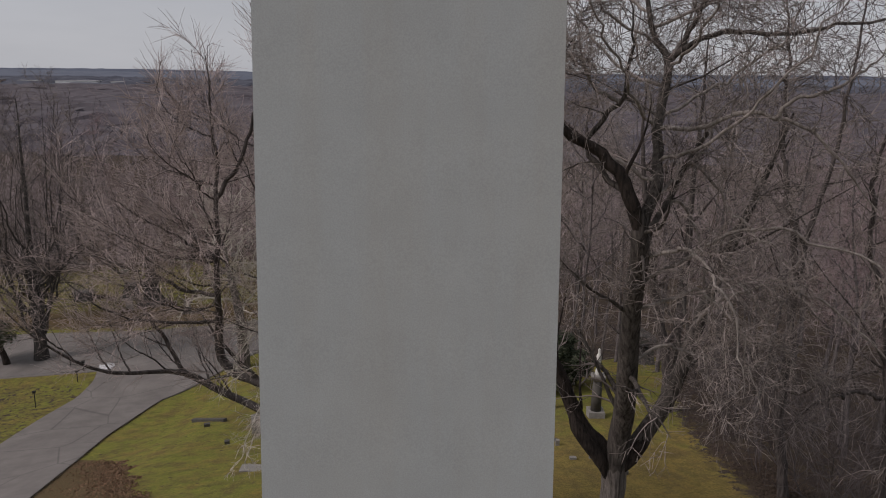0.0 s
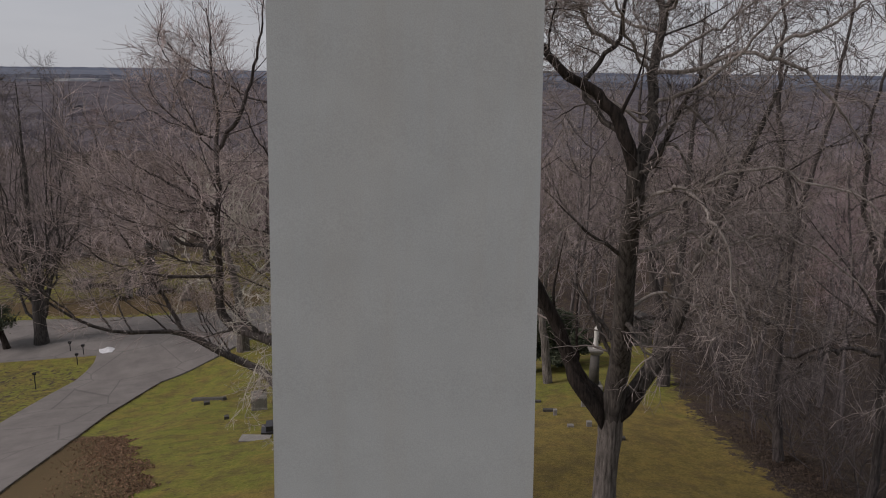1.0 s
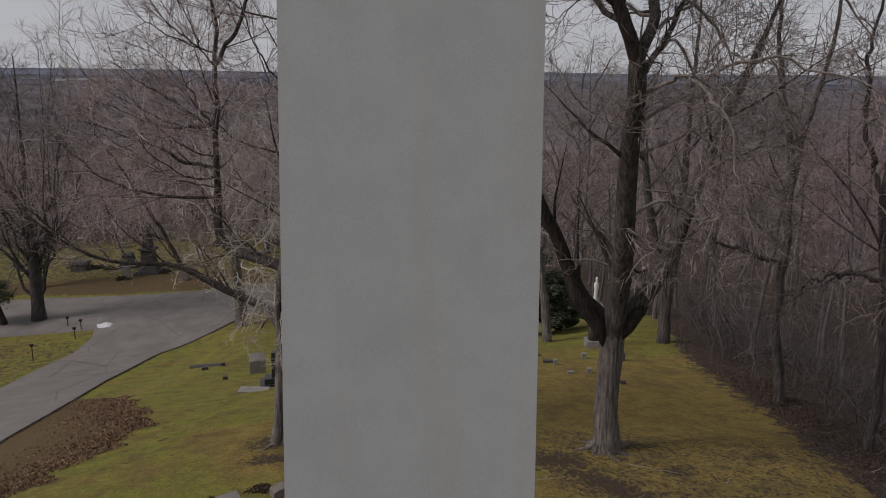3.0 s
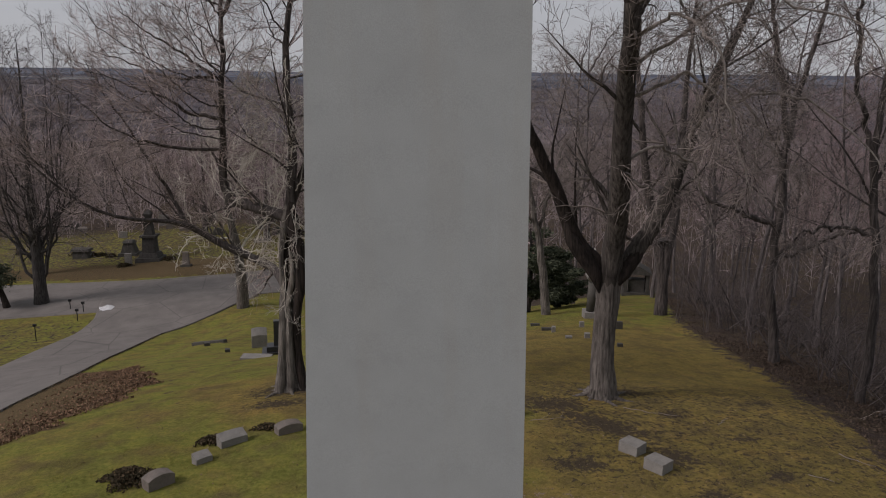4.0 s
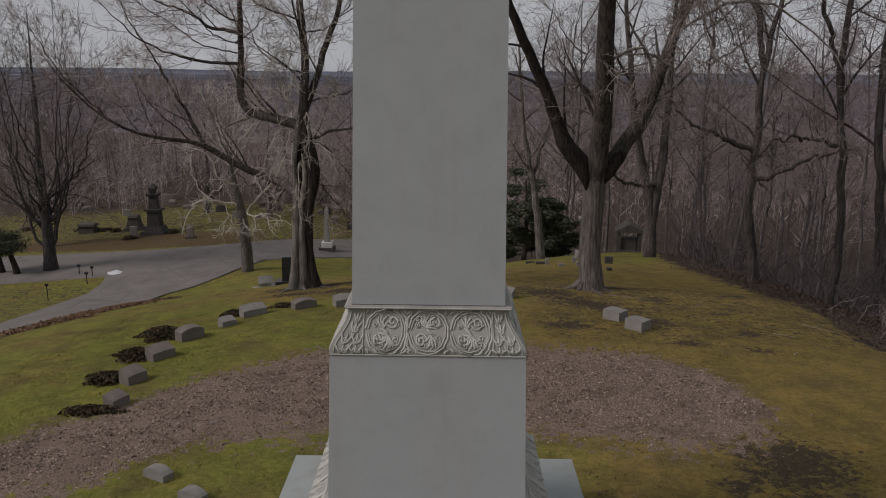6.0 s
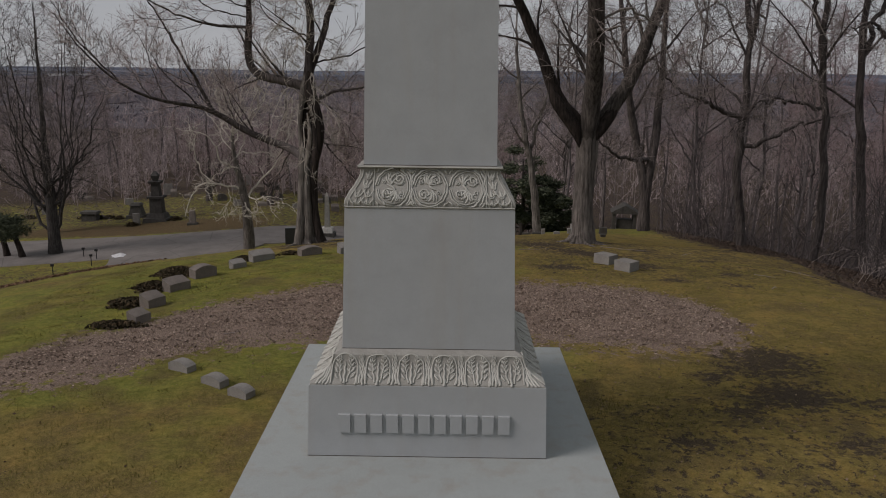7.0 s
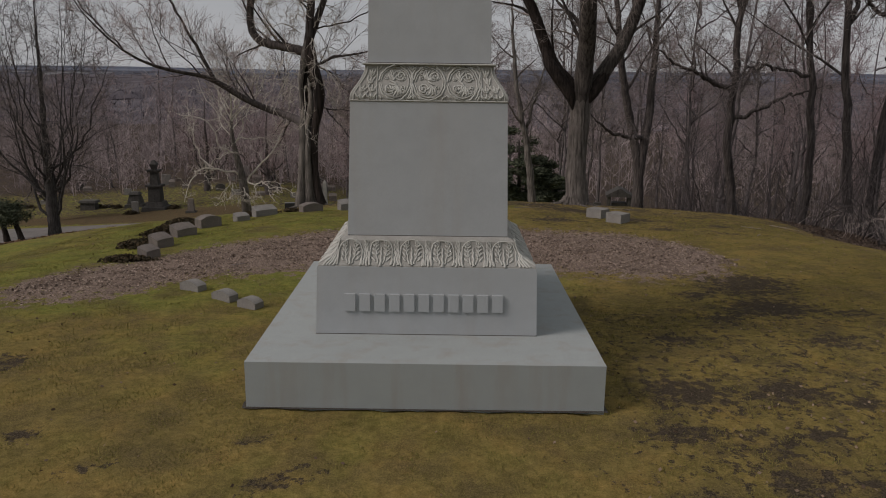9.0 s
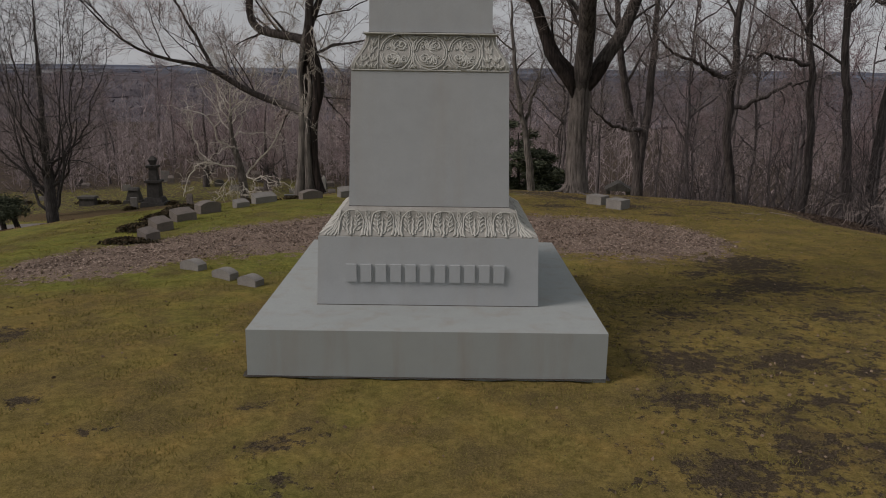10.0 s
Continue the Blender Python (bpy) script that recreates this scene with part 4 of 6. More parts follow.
rz = gz(5.07, 17.0)
big_right = [
    ([(5.16, 17.0, rz - 0.3), (5.16, 17.0, rz + 0.25), (5.10, 17.0, 0.6), (5.13, 17.0, 1.6), (5.17, 17.0, 2.6), (5.16, 17.0, 3.1), (5.12, 16.9, 3.6), (5.10, 16.8, 4.2)], [0.66, 0.44, 0.365, 0.36, 0.385, 0.38, 0.31, 0.20]),
    ([(5.1, 17.0, 2.9), (4.75, 17.0, 3.62), (4.28, 17.0, 3.98), (3.86, 17.0, 4.48), (3.68, 16.95, 5.08), (3.48, 16.9, 5.62), (3.18, 16.8, 6.25), (2.70, 16.6, 7.2), (1.9, 16.2, 8.8), (1.2, 15.6, 10.6), (0.9, 15.2, 12.4)], [0.30, 0.29, 0.28, 0.25, 0.22, 0.20, 0.19, 0.17, 0.13, 0.08, 0.03]),
    ([(5.05, 17.0, 3.1), (5.11, 16.7, 4.63), (4.86, 15.5, 6.8), (4.74, 14.9, 8.41), (4.66, 14.1, 10.06), (4.55, 13.6, 11.03), (4.52, 13.5, 11.5)], [0.36, 0.32, 0.29, 0.26, 0.24, 0.22, 0.05]),
    ([(4.57, 13.65, 10.9), (4.16, 13.5, 11.98), (3.44, 13.4, 12.89), (2.62, 13.2, 13.4), (1.7, 13.0, 14.4), (0.9, 12.6, 15.9)], [0.18, 0.16, 0.13, 0.10, 0.06, 0.02]),
    ([(4.6, 13.65, 10.9), (5.05, 14.0, 11.6), (5.45, 15.5, 13.97), (5.72, 16.5, 15.01), (5.2, 16.8, 15.94), (4.9, 17.0, 17.6), (4.7, 17.0, 19.0)], [0.16, 0.14, 0.12, 0.10, 0.075, 0.045, 0.015]),
    ([(5.7, 16.45, 14.95), (6.23, 16.3, 15.79), (6.5, 16.0, 17.0), (6.9, 15.6, 18.6)], [0.08, 0.065, 0.045, 0.015]),
    ([(5.72, 16.3, 14.6), (7.0, 15.8, 15.4), (8.6, 15.2, 15.6), (10.4, 14.6, 16.0), (11.6, 14.2, 16.6)], [0.075, 0.062, 0.048, 0.03, 0.012]),
    ([(5.15, 17.0, 3.05), (5.7, 17.05, 3.8), (6.62, 17.2, 5.19), (7.17, 17.4, 6.67), (7.77, 17.8, 8.22), (8.61, 18.2, 10.11), (9.3, 18.4, 11.6), (9.9, 18.4, 13.6)], [0.31, 0.28, 0.24, 0.21, 0.18, 0.14, 0.09, 0.03]),
    ([(7.6, 17.7, 7.8), (8.9, 16.6, 8.8), (10.4, 15.6, 8.7), (11.6, 14.8, 7.6), (12.3, 14.4, 6.0)], [0.055, 0.044, 0.034, 0.022, 0.009]),
    ([(4.7, 14.5, 9.4), (6.2, 13.8, 10.9), (8.0, 13.2, 11.2), (9.6, 12.6, 10.4), (10.6, 12.2, 8.8)], [0.052, 0.042, 0.032, 0.022, 0.009]),
    ([(5.3, 15.0, 13.1), (6.1, 14.2, 13.3), (6.8, 13.9, 13.5), (7.6, 13.6, 13.4), (8.1, 13.4, 13.3), (8.5, 13.2, 12.7), (9.3, 13.0, 12.1), (9.8, 12.9, 11.4)], [0.058, 0.056, 0.050, 0.044, 0.040, 0.034, 0.024, 0.010]),
    ([(5.1, 14.4, 10.9), (5.5, 14.7, 11.7), (5.9, 14.6, 12.5), (6.2, 14.5, 13.3)], [0.085, 0.075, 0.062, 0.045]),
    ([(5.8, 14.5, 12.6), (6.4, 14.2, 12.2), (6.9, 14.0, 11.5), (7.4, 13.9, 10.9), (8.1, 13.7, 10.4), (8.4, 13.6, 9.6)], [0.040, 0.036, 0.031, 0.026, 0.019, 0.008]),
    ([(5.2, 14.6, 11.0), (5.8, 15.0, 11.4), (6.2, 14.8, 10.8), (6.4, 14.6, 9.9), (6.6, 14.5, 8.6)], [0.044, 0.040, 0.034, 0.026, 0.009]),
    ([(7.5, 17.4, 7.7), (7.7, 16.2, 9.6), (8.2, 15.6, 9.1), (8.8, 15.3, 8.2), (9.4, 15.2, 6.8)], [0.050, 0.044, 0.036, 0.027, 0.009]),
    ([(4.2, 13.5, 11.9), (3.2, 14.3, 13.0), (3.6, 14.2, 13.5), (4.0, 14.0, 13.8), (4.1, 13.8, 14.9), (4.0, 13.7, 16.2)], [0.075, 0.066, 0.062, 0.054, 0.038, 0.012]),
    ([(4.0, 14.0, 13.8), (3.3, 13.8, 14.2), (3.1, 13.7, 14.7), (2.8, 13.6, 15.9)], [0.048, 0.040, 0.030, 0.010]),
    ([(7.2, 13.8, 13.5), (7.7, 13.6, 14.1), (8.5, 13.2, 14.35), (9.0, 13.0, 14.8), (9.4, 12.8, 15.6)], [0.048, 0.042, 0.034, 0.024, 0.009]),
]
for i in range(3):
    a = radians(-60 + 40 * i)
    z0, reach = 10.2 - 1.6 * i, 3.4
    x0, y0 = float(np.interp(z0, (3.1, 4.63, 6.8, 8.41, 10.06, 11.03, 11.6, 13.97), (5.05, 5.11, 4.86, 4.74, 4.66, 4.57, 5.05, 5.45))), float(np.interp(z0, (3.1, 4.63, 6.8, 8.41, 10.06, 11.03, 11.6, 13.97), (17.0, 16.7, 15.5, 14.9, 14.1, 13.65, 14.0, 15.5)))
    big_right.append(([(x0, y0, z0), (x0 + 0.4 * reach * math.cos(a), y0 + 0.4 * reach * math.sin(a), z0 + 0.6), (x0 + 0.8 * reach * math.cos(a), y0 + 0.8 * reach * math.sin(a), z0 - 0.2), (x0 + reach * math.cos(a), y0 + reach * math.sin(a), z0 - 2.2)], [0.055, 0.042, 0.03, 0.010]))
STEM_Z, STEM_X, STEM_Y = (3.1, 4.63, 6.8, 8.41, 10.06, 11.03, 11.6, 13.97, 15.01, 15.94, 17.6), (5.05, 5.11, 4.86, 4.74, 4.66, 4.57, 5.05, 5.45, 5.72, 5.2, 4.9), (17.0, 16.7, 15.5, 14.9, 14.1, 13.65, 14.0, 15.5, 16.5, 16.8, 17.0)
for i in range(12):
    a, h, reach = radians(137 * i + 40), 11.7 + 0.40 * i, 4.4 - 0.12 * i
    x0, y0 = float(np.interp(h, STEM_Z, STEM_X)), float(np.interp(h, STEM_Z, STEM_Y))
    big_right.append(([(x0, y0, h), (x0 + 0.4 * reach * math.cos(a), y0 + 0.4 * reach * math.sin(a), h + 0.2 * reach), (x0 + 0.8 * reach * math.cos(a), y0 + 0.8 * reach * math.sin(a), h + 0.62 * reach), (x0 + reach * math.cos(a), y0 + reach * math.sin(a), h + 1.0 * reach)], [0.046, 0.037, 0.025, 0.008]))
CROWN_BIG = [(8, (0.12, 1.0), -0.50, 46, 9, 0.01, 0.13, 0.30, 0.011), (5, (0.10, 1.0), -0.52, 44, 8, -0.012, 0.14, 0.55, 0.010), (5, (0.10, 1.0), 1.1, 44, 6, -0.012, 0.18, 0.65, 0.0072), (2, (0.2, 0.9), 0.5, 40, 2, 0.01, 0.2, 0.75, 0.0065)]
tree("maple_tree", 5.07, 17.0, rz, shifted(big_right[:1], 5.07, 17.0, rz) + shifted(big_right[1:], 5.07, 17.0, rz), CROWN_BIG, BARK_MID, TWIG_MAPLE, "large bare maple with furrowed grey bark forking into three limbs", 101, 12, bare=1, limb_mat=BARK_LIMB, k=22, crook=0.7, thin_mat=BARK_SILVER, wet={0: BARK_WET, 2: BARK_WET})

lz = gz(-5.03, 18.0)
big_left = [
    ([(-5.08, 18.0, lz - 0.3), (-5.08, 18.0, lz + 0.3), (-5.06, 18.0, 0.9), (-5.06, 18.05, 1.9), (-5.05, 18.3, 2.4), (-5.02, 18.32, 3.9), (-4.98, 18.22, 4.6), (-4.97, 18.2, 5.2), (-4.96, 18.2, 5.7)], [0.52, 0.38, 0.31, 0.27, 0.15, 0.14, 0.25, 0.17, 0.05]),
    ([(-4.97, 18.2, 5.2), (-4.79, 18.2, 6.43), (-4.94, 18.4, 8.74), (-4.83, 18.6, 10.83), (-4.7, 18.7, 13.2), (-4.6, 18.8, 15.4)], [0.19, 0.15, 0.12, 0.09, 0.06, 0.02]),
    ([(-4.9, 18.2, 5.1), (-4.3, 18.3, 6.4), (-3.6, 18.3, 8.4), (-3.1, 18.5, 10.8), (-2.8, 18.6, 13.2)], [0.15, 0.12, 0.09, 0.06, 0.02]),
    ([(-5.0, 18.2, 4.9), (-5.45, 18.3, 5.0), (-6.21, 18.6, 5.15), (-6.95, 18.9, 5.25), (-7.32, 19.0, 5.55), (-7.38, 19.0, 6.1), (-7.25, 19.0, 6.7)], [0.20, 0.18, 0.165, 0.155, 0.15, 0.14, 0.135]),
    ([(-7.26, 19.0, 6.6), (-7.1, 18.6, 7.4), (-6.95, 18.2, 8.3), (-6.85, 18.0, 10.83), (-6.9, 18.2, 13.0), (-7.0, 18.3, 15.0)], [0.13, 0.105, 0.09, 0.068, 0.04, 0.013]),
    ([(-5.15, 18.2, 1.55), (-5.6, 19.6, 1.75), (-6.2, 21.4, 1.85), (-6.98, 22.5, 2.0), (-7.72, 22.75, 2.2), (-8.15, 22.65, 2.37), (-8.63, 22.6, 2.63), (-9.18, 22.7, 2.96), (-9.84, 22.7, 3.46), (-9.98, 22.3, 3.74), (-10.78, 21.75, 3.66), (-11.45, 21.0, 3.95), (-12.27, 20.75, 4.23), (-13.04, 20.6, 4.66), (-13.45, 20.2, 5.3), (-14.1, 19.6, 6.2), (-14.6, 19.2, 7.3)], [0.19, 0.18, 0.17, 0.16, 0.15, 0.145, 0.14, 0.135, 0.125, 0.10, 0.075, 0.066, 0.056, 0.048, 0.040, 0.025, 0.010]),
    ([(-9.85, 22.6, 3.5), (-10.2, 22.6, 4.2), (-10.5, 22.6, 4.87), (-10.75, 22.4, 5.4), (-11.0, 22.3, 6.0), (-11.5, 22.1, 7.0), (-12.0, 22.0, 7.9), (-12.8, 21.6, 9.6)], [0.09, 0.08, 0.07, 0.06, 0.052, 0.042, 0.03, 0.010]),
    ([(-4.7, 18.0, 3.95), (-4.3, 17.9, 4.2), (-3.77, 17.9, 4.58), (-2.93, 17.9, 4.66), (-2.3, 17.7, 4.9)], [0.07, 0.06, 0.048, 0.035, 0.012]),
    ([(-4.6, 17.9, 3.9), (-4.1, 17.9, 3.76), (-3.42, 17.9, 3.04), (-3.0, 17.8, 2.5)], [0.035, 0.03, 0.02, 0.008]),
    ([(-4.5, 17.9, 3.1), (-4.0, 17.9, 2.85), (-3.42, 17.9, 2.73), (-2.7, 17.8, 2.5)], [0.035, 0.03, 0.02, 0.008]),
    ([(-4.6, 17.9, 2.5), (-4.0, 17.8, 2.0), (-3.4, 17.8, 1.5), (-2.9, 17.8, 1.0)], [0.032, 0.028, 0.02, 0.008]),
    ([(-6.96, 18.2, 7.84), (-8.05, 18.1, 8.09), (-8.74, 18.0, 8.6), (-9.43, 17.9, 8.89), (-11.01, 17.7, 9.27)], [0.065, 0.055, 0.042, 0.03, 0.010]),
    ([(-7.0, 18.5, 6.5), (-8.15, 18.3, 6.6), (-8.86, 18.0, 6.8), (-10.2, 17.6, 7.6), (-11.4, 17.2, 8.8)], [0.060, 0.05, 0.04, 0.026, 0.010]),
    ([(-6.93, 18.1, 8.9), (-7.44, 18.0, 9.31), (-8.12, 17.8, 9.9), (-8.79, 17.6, 10.3), (-9.6, 17.3, 11.0)], [0.055, 0.046, 0.036, 0.026, 0.010]),
    ([(-6.92, 18.1, 9.15), (-8.16, 18.3, 9.13), (-9.57, 18.6, 9.37), (-11.34, 19.0, 9.9)], [0.05, 0.04, 0.028, 0.010]),
    ([(-6.85, 18.1, 10.8), (-5.9, 17.8, 12.2), (-5.4, 17.6, 14.0), (-5.1, 17.5, 16.0)], [0.07, 0.055, 0.035, 0.012]),
]
# side limbs that leave the upright stems low and sweep outward, then up
for i in range(17):
    a, h = radians(180 + 95 * math.sin(2.3 * i)), 7.0 + 0.40 * i + 0.3 * math.sin(5.1 * i)
    reach = (4.9 - 0.21 * i) * (0.85 + 0.2 * math.sin(3.7 * i))
    c, s = math.cos(a), math.sin(a)
    big_left.append(([(-6.93, 18.2, h), (-6.93 + 0.25 * reach * c, 18.2 + 0.25 * reach * s, h + 0.05 * reach), (-6.93 + 0.6 * reach * c, 18.2 + 0.6 * reach * s, h + 0.24 * reach), (-6.93 + 0.85 * reach * c, 18.2 + 0.85 * reach * s, h + 0.40 * reach), (-6.93 + reach * c, 18.2 + reach * s, h + 0.62 * reach)], [0.027, 0.023, 0.018, 0.012, 0.006]))
for i in range(12):
    a, h, reach = radians(140 * i), 5.6 + 0.72 * i, 4.0 - 0.15 * i
    c, s = math.cos(a), math.sin(a)
    big_left.append(([(-4.9, 18.4, h), (-4.9 + 0.4 * reach * c, 18.4 + 0.4 * reach * s, h + 0.10 * reach), (-4.9 + 0.75 * reach * c, 18.4 + 0.75 * reach * s, h + 0.36 * reach), (-4.9 + reach * c, 18.4 + reach * s, h + 0.8 * reach)], [0.032, 0.025, 0.018, 0.008]))
# shoots along the long low limb, all bending up and outward
for i in range(8):
    x0, reach = -8.0 - 0.8 * i, 2.6 + 0.5 * math.sin(2.1 * i)
    y0, z0 = (float(np.interp(-x0, (7.7, 9.18, 9.9, 10.8, 11.45, 12.3, 13.0, 14.1, 14.6), q)) for q in ((22.75, 22.7, 22.4, 21.75, 21.0, 20.75, 20.6, 19.6, 19.2), (2.2, 2.96, 3.7, 3.66, 3.95, 4.23, 4.66, 6.2, 7.3)))
    sway = 0.9 * math.sin(1.7 * i)
    big_left.append(([(x0, y0, z0), (x0 - 0.5, y0 + 0.4 * sway, z0 + 0.25 * reach), (x0 - 0.9, y0 + sway, z0 + 0.5 * reach), (x0 - 1.4, y0 + 1.4 * sway, z0 + 0.95 * reach)], [0.035, 0.028, 0.02, 0.008]))
CROWN_LEFT = [(7, (0.10, 1.0), -0.58, 40, 10, 0.02, 0.06, 0.36, 0.010, 0.12, 0.45, 4.6), (8, (0.08, 1.0), -0.48, 38, 8, 0.015, 0.06, 0.55, 0.0075), (4, (0.08, 1.0), 0.9, 32, 4, 0.02, 0.06, 0.6, 0.0058)]
left_tree = tree("old_maple_tree", -5.05, 18.0, lz, shifted(big_left, -5.05, 18.0, lz), CROWN_LEFT, BARK_OLD, TWIG_PINK, "old bare maple with hollow trunk and a long low limb", 102, 12, bare=1, limb_mat=BARK_DARK, k=24, crook=0.45)
# pale water shoots that droop and twist round the fork
g = np.random.default_rng(71)
lines = []
for i in range(34):
    a, h, reach = radians(137 * i), 2.9 + 0.21 * i, 0.8 + 0.9 * g.random()
    c, s = math.cos(a), math.sin(a)
    drop = -1.6 + 2.4 * g.random()
    lines.append(smooth_line([(0.06 + 0.25 * c, 0.2 + 0.25 * s, h - lz), (0.5 * reach * c, 0.2 + 0.5 * reach * s, h - lz + 0.4), (reach * c, 0.2 + reach * s, h - lz + drop * 0.5), (reach * 1.1 * c, 0.2 + reach * 1.1 * s, h - lz + drop)], [0.020, 0.016, 0.012, 0.007], 12))
P, R = np.stack([p for p, _ in lines]), np.stack([r for _, r in lines])
P[:, 1:] += np.cumsum(g.normal(size=P[:, 1:].shape), axis=1) * 0.03
s1 = sprout(g, P, R, 6, (0.2, 1.0), 1.0, 45, 7, -0.03, 0.2, 0.8, 0.009)
s2 = sprout(g, *s1, 5, (0.15, 1.0), 0.6, 45, 5, -0.03, 0.2, 0.8, 0.0075)
s3 = sprout(g, *s2, 2, (0.15, 1.0), 0.35, 45, 3, -0.03, 0.2, 0.8, 0.0065)
for i in range(len(P)):
    own = [tubes(P[i:i + 1], R[i:i + 1], 5)] + [tubes(q[i * w:(i + 1) * w], r[i * w:(i + 1) * w], n) for (q, r), w, n in ((s1, 6, 4), (s2, 30, 3), (s3, 60, 3))]
    part_mesh("water_shoot", mesh_arrays("water_shoot", *join(own), TWIG_PALE), left_tree, "pale drooping shoot by the fork")
# the hollow: ribs of bark that part and meet again round rotten heartwood
def rib(name, points, radii, mat, label="", sides=9, flat=1.0):
    p, r = smooth_line([(a + 5.05, b - 18.0, c - lz) for a, b, c in points], radii, 18)
    wob = np.random.default_rng(len(points) * 7 + int(100 * radii[0])).normal(size=r.shape) * 0.05 + 1
    V, Q = tubes(p[None], (r * wob)[None], sides)
    V[:, 1] = np.repeat(p[:, 1], sides) + (V[:, 1] - np.repeat(p[:, 1], sides)) * flat
    part_mesh(name, mesh_arrays(name, V, Q, mat, True), left_tree, label)


# solid core coloured as the shade inside the hollow
rib("hollow", [(-5.08, 18.1, 1.9), (-5.06, 18.12, 2.4), (-5.05, 18.14, 3.3), (-5.0, 18.15, 4.2), (-4.98, 18.2, 4.7)], [0.10, 0.19, 0.20, 0.17, 0.10], HOLLOW, "rotten hollow in the trunk, its shade put into a dark core")
rib("bark_rib", [(-4.45, 17.75, lz - 0.1), (-4.70, 17.78, lz + 0.5), (-4.79, 17.80, 0.2), (-4.80, 17.80, 1.2), (-4.74, 17.76, 2.1), (-4.55, 17.76, 2.7), (-4.48, 17.78, 3.2), (-4.58, 17.82, 3.7), (-4.80, 17.86, 4.2), (-4.92, 18.08, 4.8), (-4.95, 18.2, 5.6)], [0.22, 0.16, 0.14, 0.14, 0.155, 0.19, 0.20, 0.20, 0.22, 0.20, 0.05], BARK_WET, "dark twisted rib of bark", 10)
rib("bark_rib", [(-5.42, 17.72, lz - 0.1), (-5.33, 17.74, lz + 0.5), (-5.25, 17.74, 0.3), (-5.20, 17.74, 1.3), (-5.18, 17.78, 2.0), (-5.22, 17.86, 2.5), (-5.27, 17.9, 3.1), (-5.27, 17.92, 3.7), (-5.18, 18.0, 4.2), (-5.06, 18.10, 4.8), (-4.98, 18.2, 5.5)], [0.20, 0.18, 0.17, 0.165, 0.14, 0.08, 0.07, 0.085, 0.12, 0.15, 0.04], BARK_OLD, "grey ridged rib of bark", 10)
rib("bark_rib", [(-5.02, 17.70, lz + 0.2), (-5.02, 17.68, 0.4), (-5.02, 17.70, 1.3), (-5.0, 17.74, 2.0)], [0.14, 0.13, 0.12, 0.04], BARK_OLD, "grey ridged rib of bark")
rib("heartwood", [(-5.05, 17.70, 1.9), (-4.96, 17.70, 2.4), (-4.86, 17.74, 2.9), (-4.90, 17.82, 3.4), (-4.98, 17.88, 3.8)], [0.05, 0.10, 0.09, 0.06, 0.02], BARK_ROT, "pale weathered strip of bare wood", flat=0.6)
rib("heartwood", [(-5.16, 17.72, 1.9), (-5.19, 17.74, 2.4), (-5.17, 17.8, 2.9)], [0.03, 0.05, 0.02], BARK_ROT, "pale weathered strip of bare wood", flat=0.6)


def roots(owner, count, reach, mat, seed):
    g = np.random.default_rng(seed)
    bx, by, bz = owner.location
    for i in range(count):
        a = 2 * math.pi * (i + 0.5 * g.random()) / count
        u = np.linspace(0.25, reach * (0.6 + 0.6 * g.random()), 6)
        px, py = u * np.cos(a + 0.3 * u), u * np.sin(a + 0.3 * u)
        pz = ground_z(px + bx, py + by) - bz + np.array([0.20, 0.06, 0.01, -0.01, -0.03, -0.06])
        part_mesh("root", mesh_arrays("root", *tubes(np.stack([px, py, pz], 1)[None], np.array([[0.18, 0.12, 0.08, 0.06, 0.05, 0.04]]), 6), mat, True), owner)


maple = [o for o in scene.objects if o.name == "maple_tree"][0]
roots(maple, 7, 1.2, BARK_MID, 1)
for points, radii in (([(4.86, 16.80, 2.8), (4.70, 16.78, 3.4), (4.28, 16.78, 3.95), (3.88, 16.80, 4.45), (3.70, 16.80, 5.0)], [0.06, 0.22, 0.24, 0.21, 0.08]), ([(5.28, 16.80, 2.9), (5.50, 16.82, 3.4), (5.85, 16.92, 3.95), (6.2, 17.0, 4.5)], [0.05, 0.24, 0.26, 0.12])):
    p, r = smooth_line([(a - 5.07, b - 17.0, c - rz) for a, b, c in points], radii, 14)
    part_mesh("bark_patch", mesh_arrays("bark_patch", *tubes(p[None], r[None], 10), BARK_WET, True), maple, "black wet bark at the fork")
roots(left_tree, 7, 1.3, BARK_OLD, 2)

WOOD_A = [(10, (0.3, 1.0), -0.30, 45, 6, 0.06, 0.14, 0.42, 0.012), (7, (0.10, 1.0), -0.54, 50, 6, 0.02, 0.13, 0.5, 0.010), (5, (0.1, 1.0), 1.2, 48, 4, 0.0, 0.15, 0.6, 0.008)]


def edge_tree(points, radii, forks, seed, label, name="woodland_tree", twig=TWIG_SHADE, bark_mat=BARK_DARK, shoots=WOOD_A):
    x, y = points[0][:2]
    z = gz(x, y)
    pts = [(x, y, z - 0.4)] + list(points[1:])
    return tree(name, x, y, z, shifted([(pts, radii)] + forks, x, y, z), shoots, bark_mat, twig, label, seed, 9, k=36, crook=1.0)


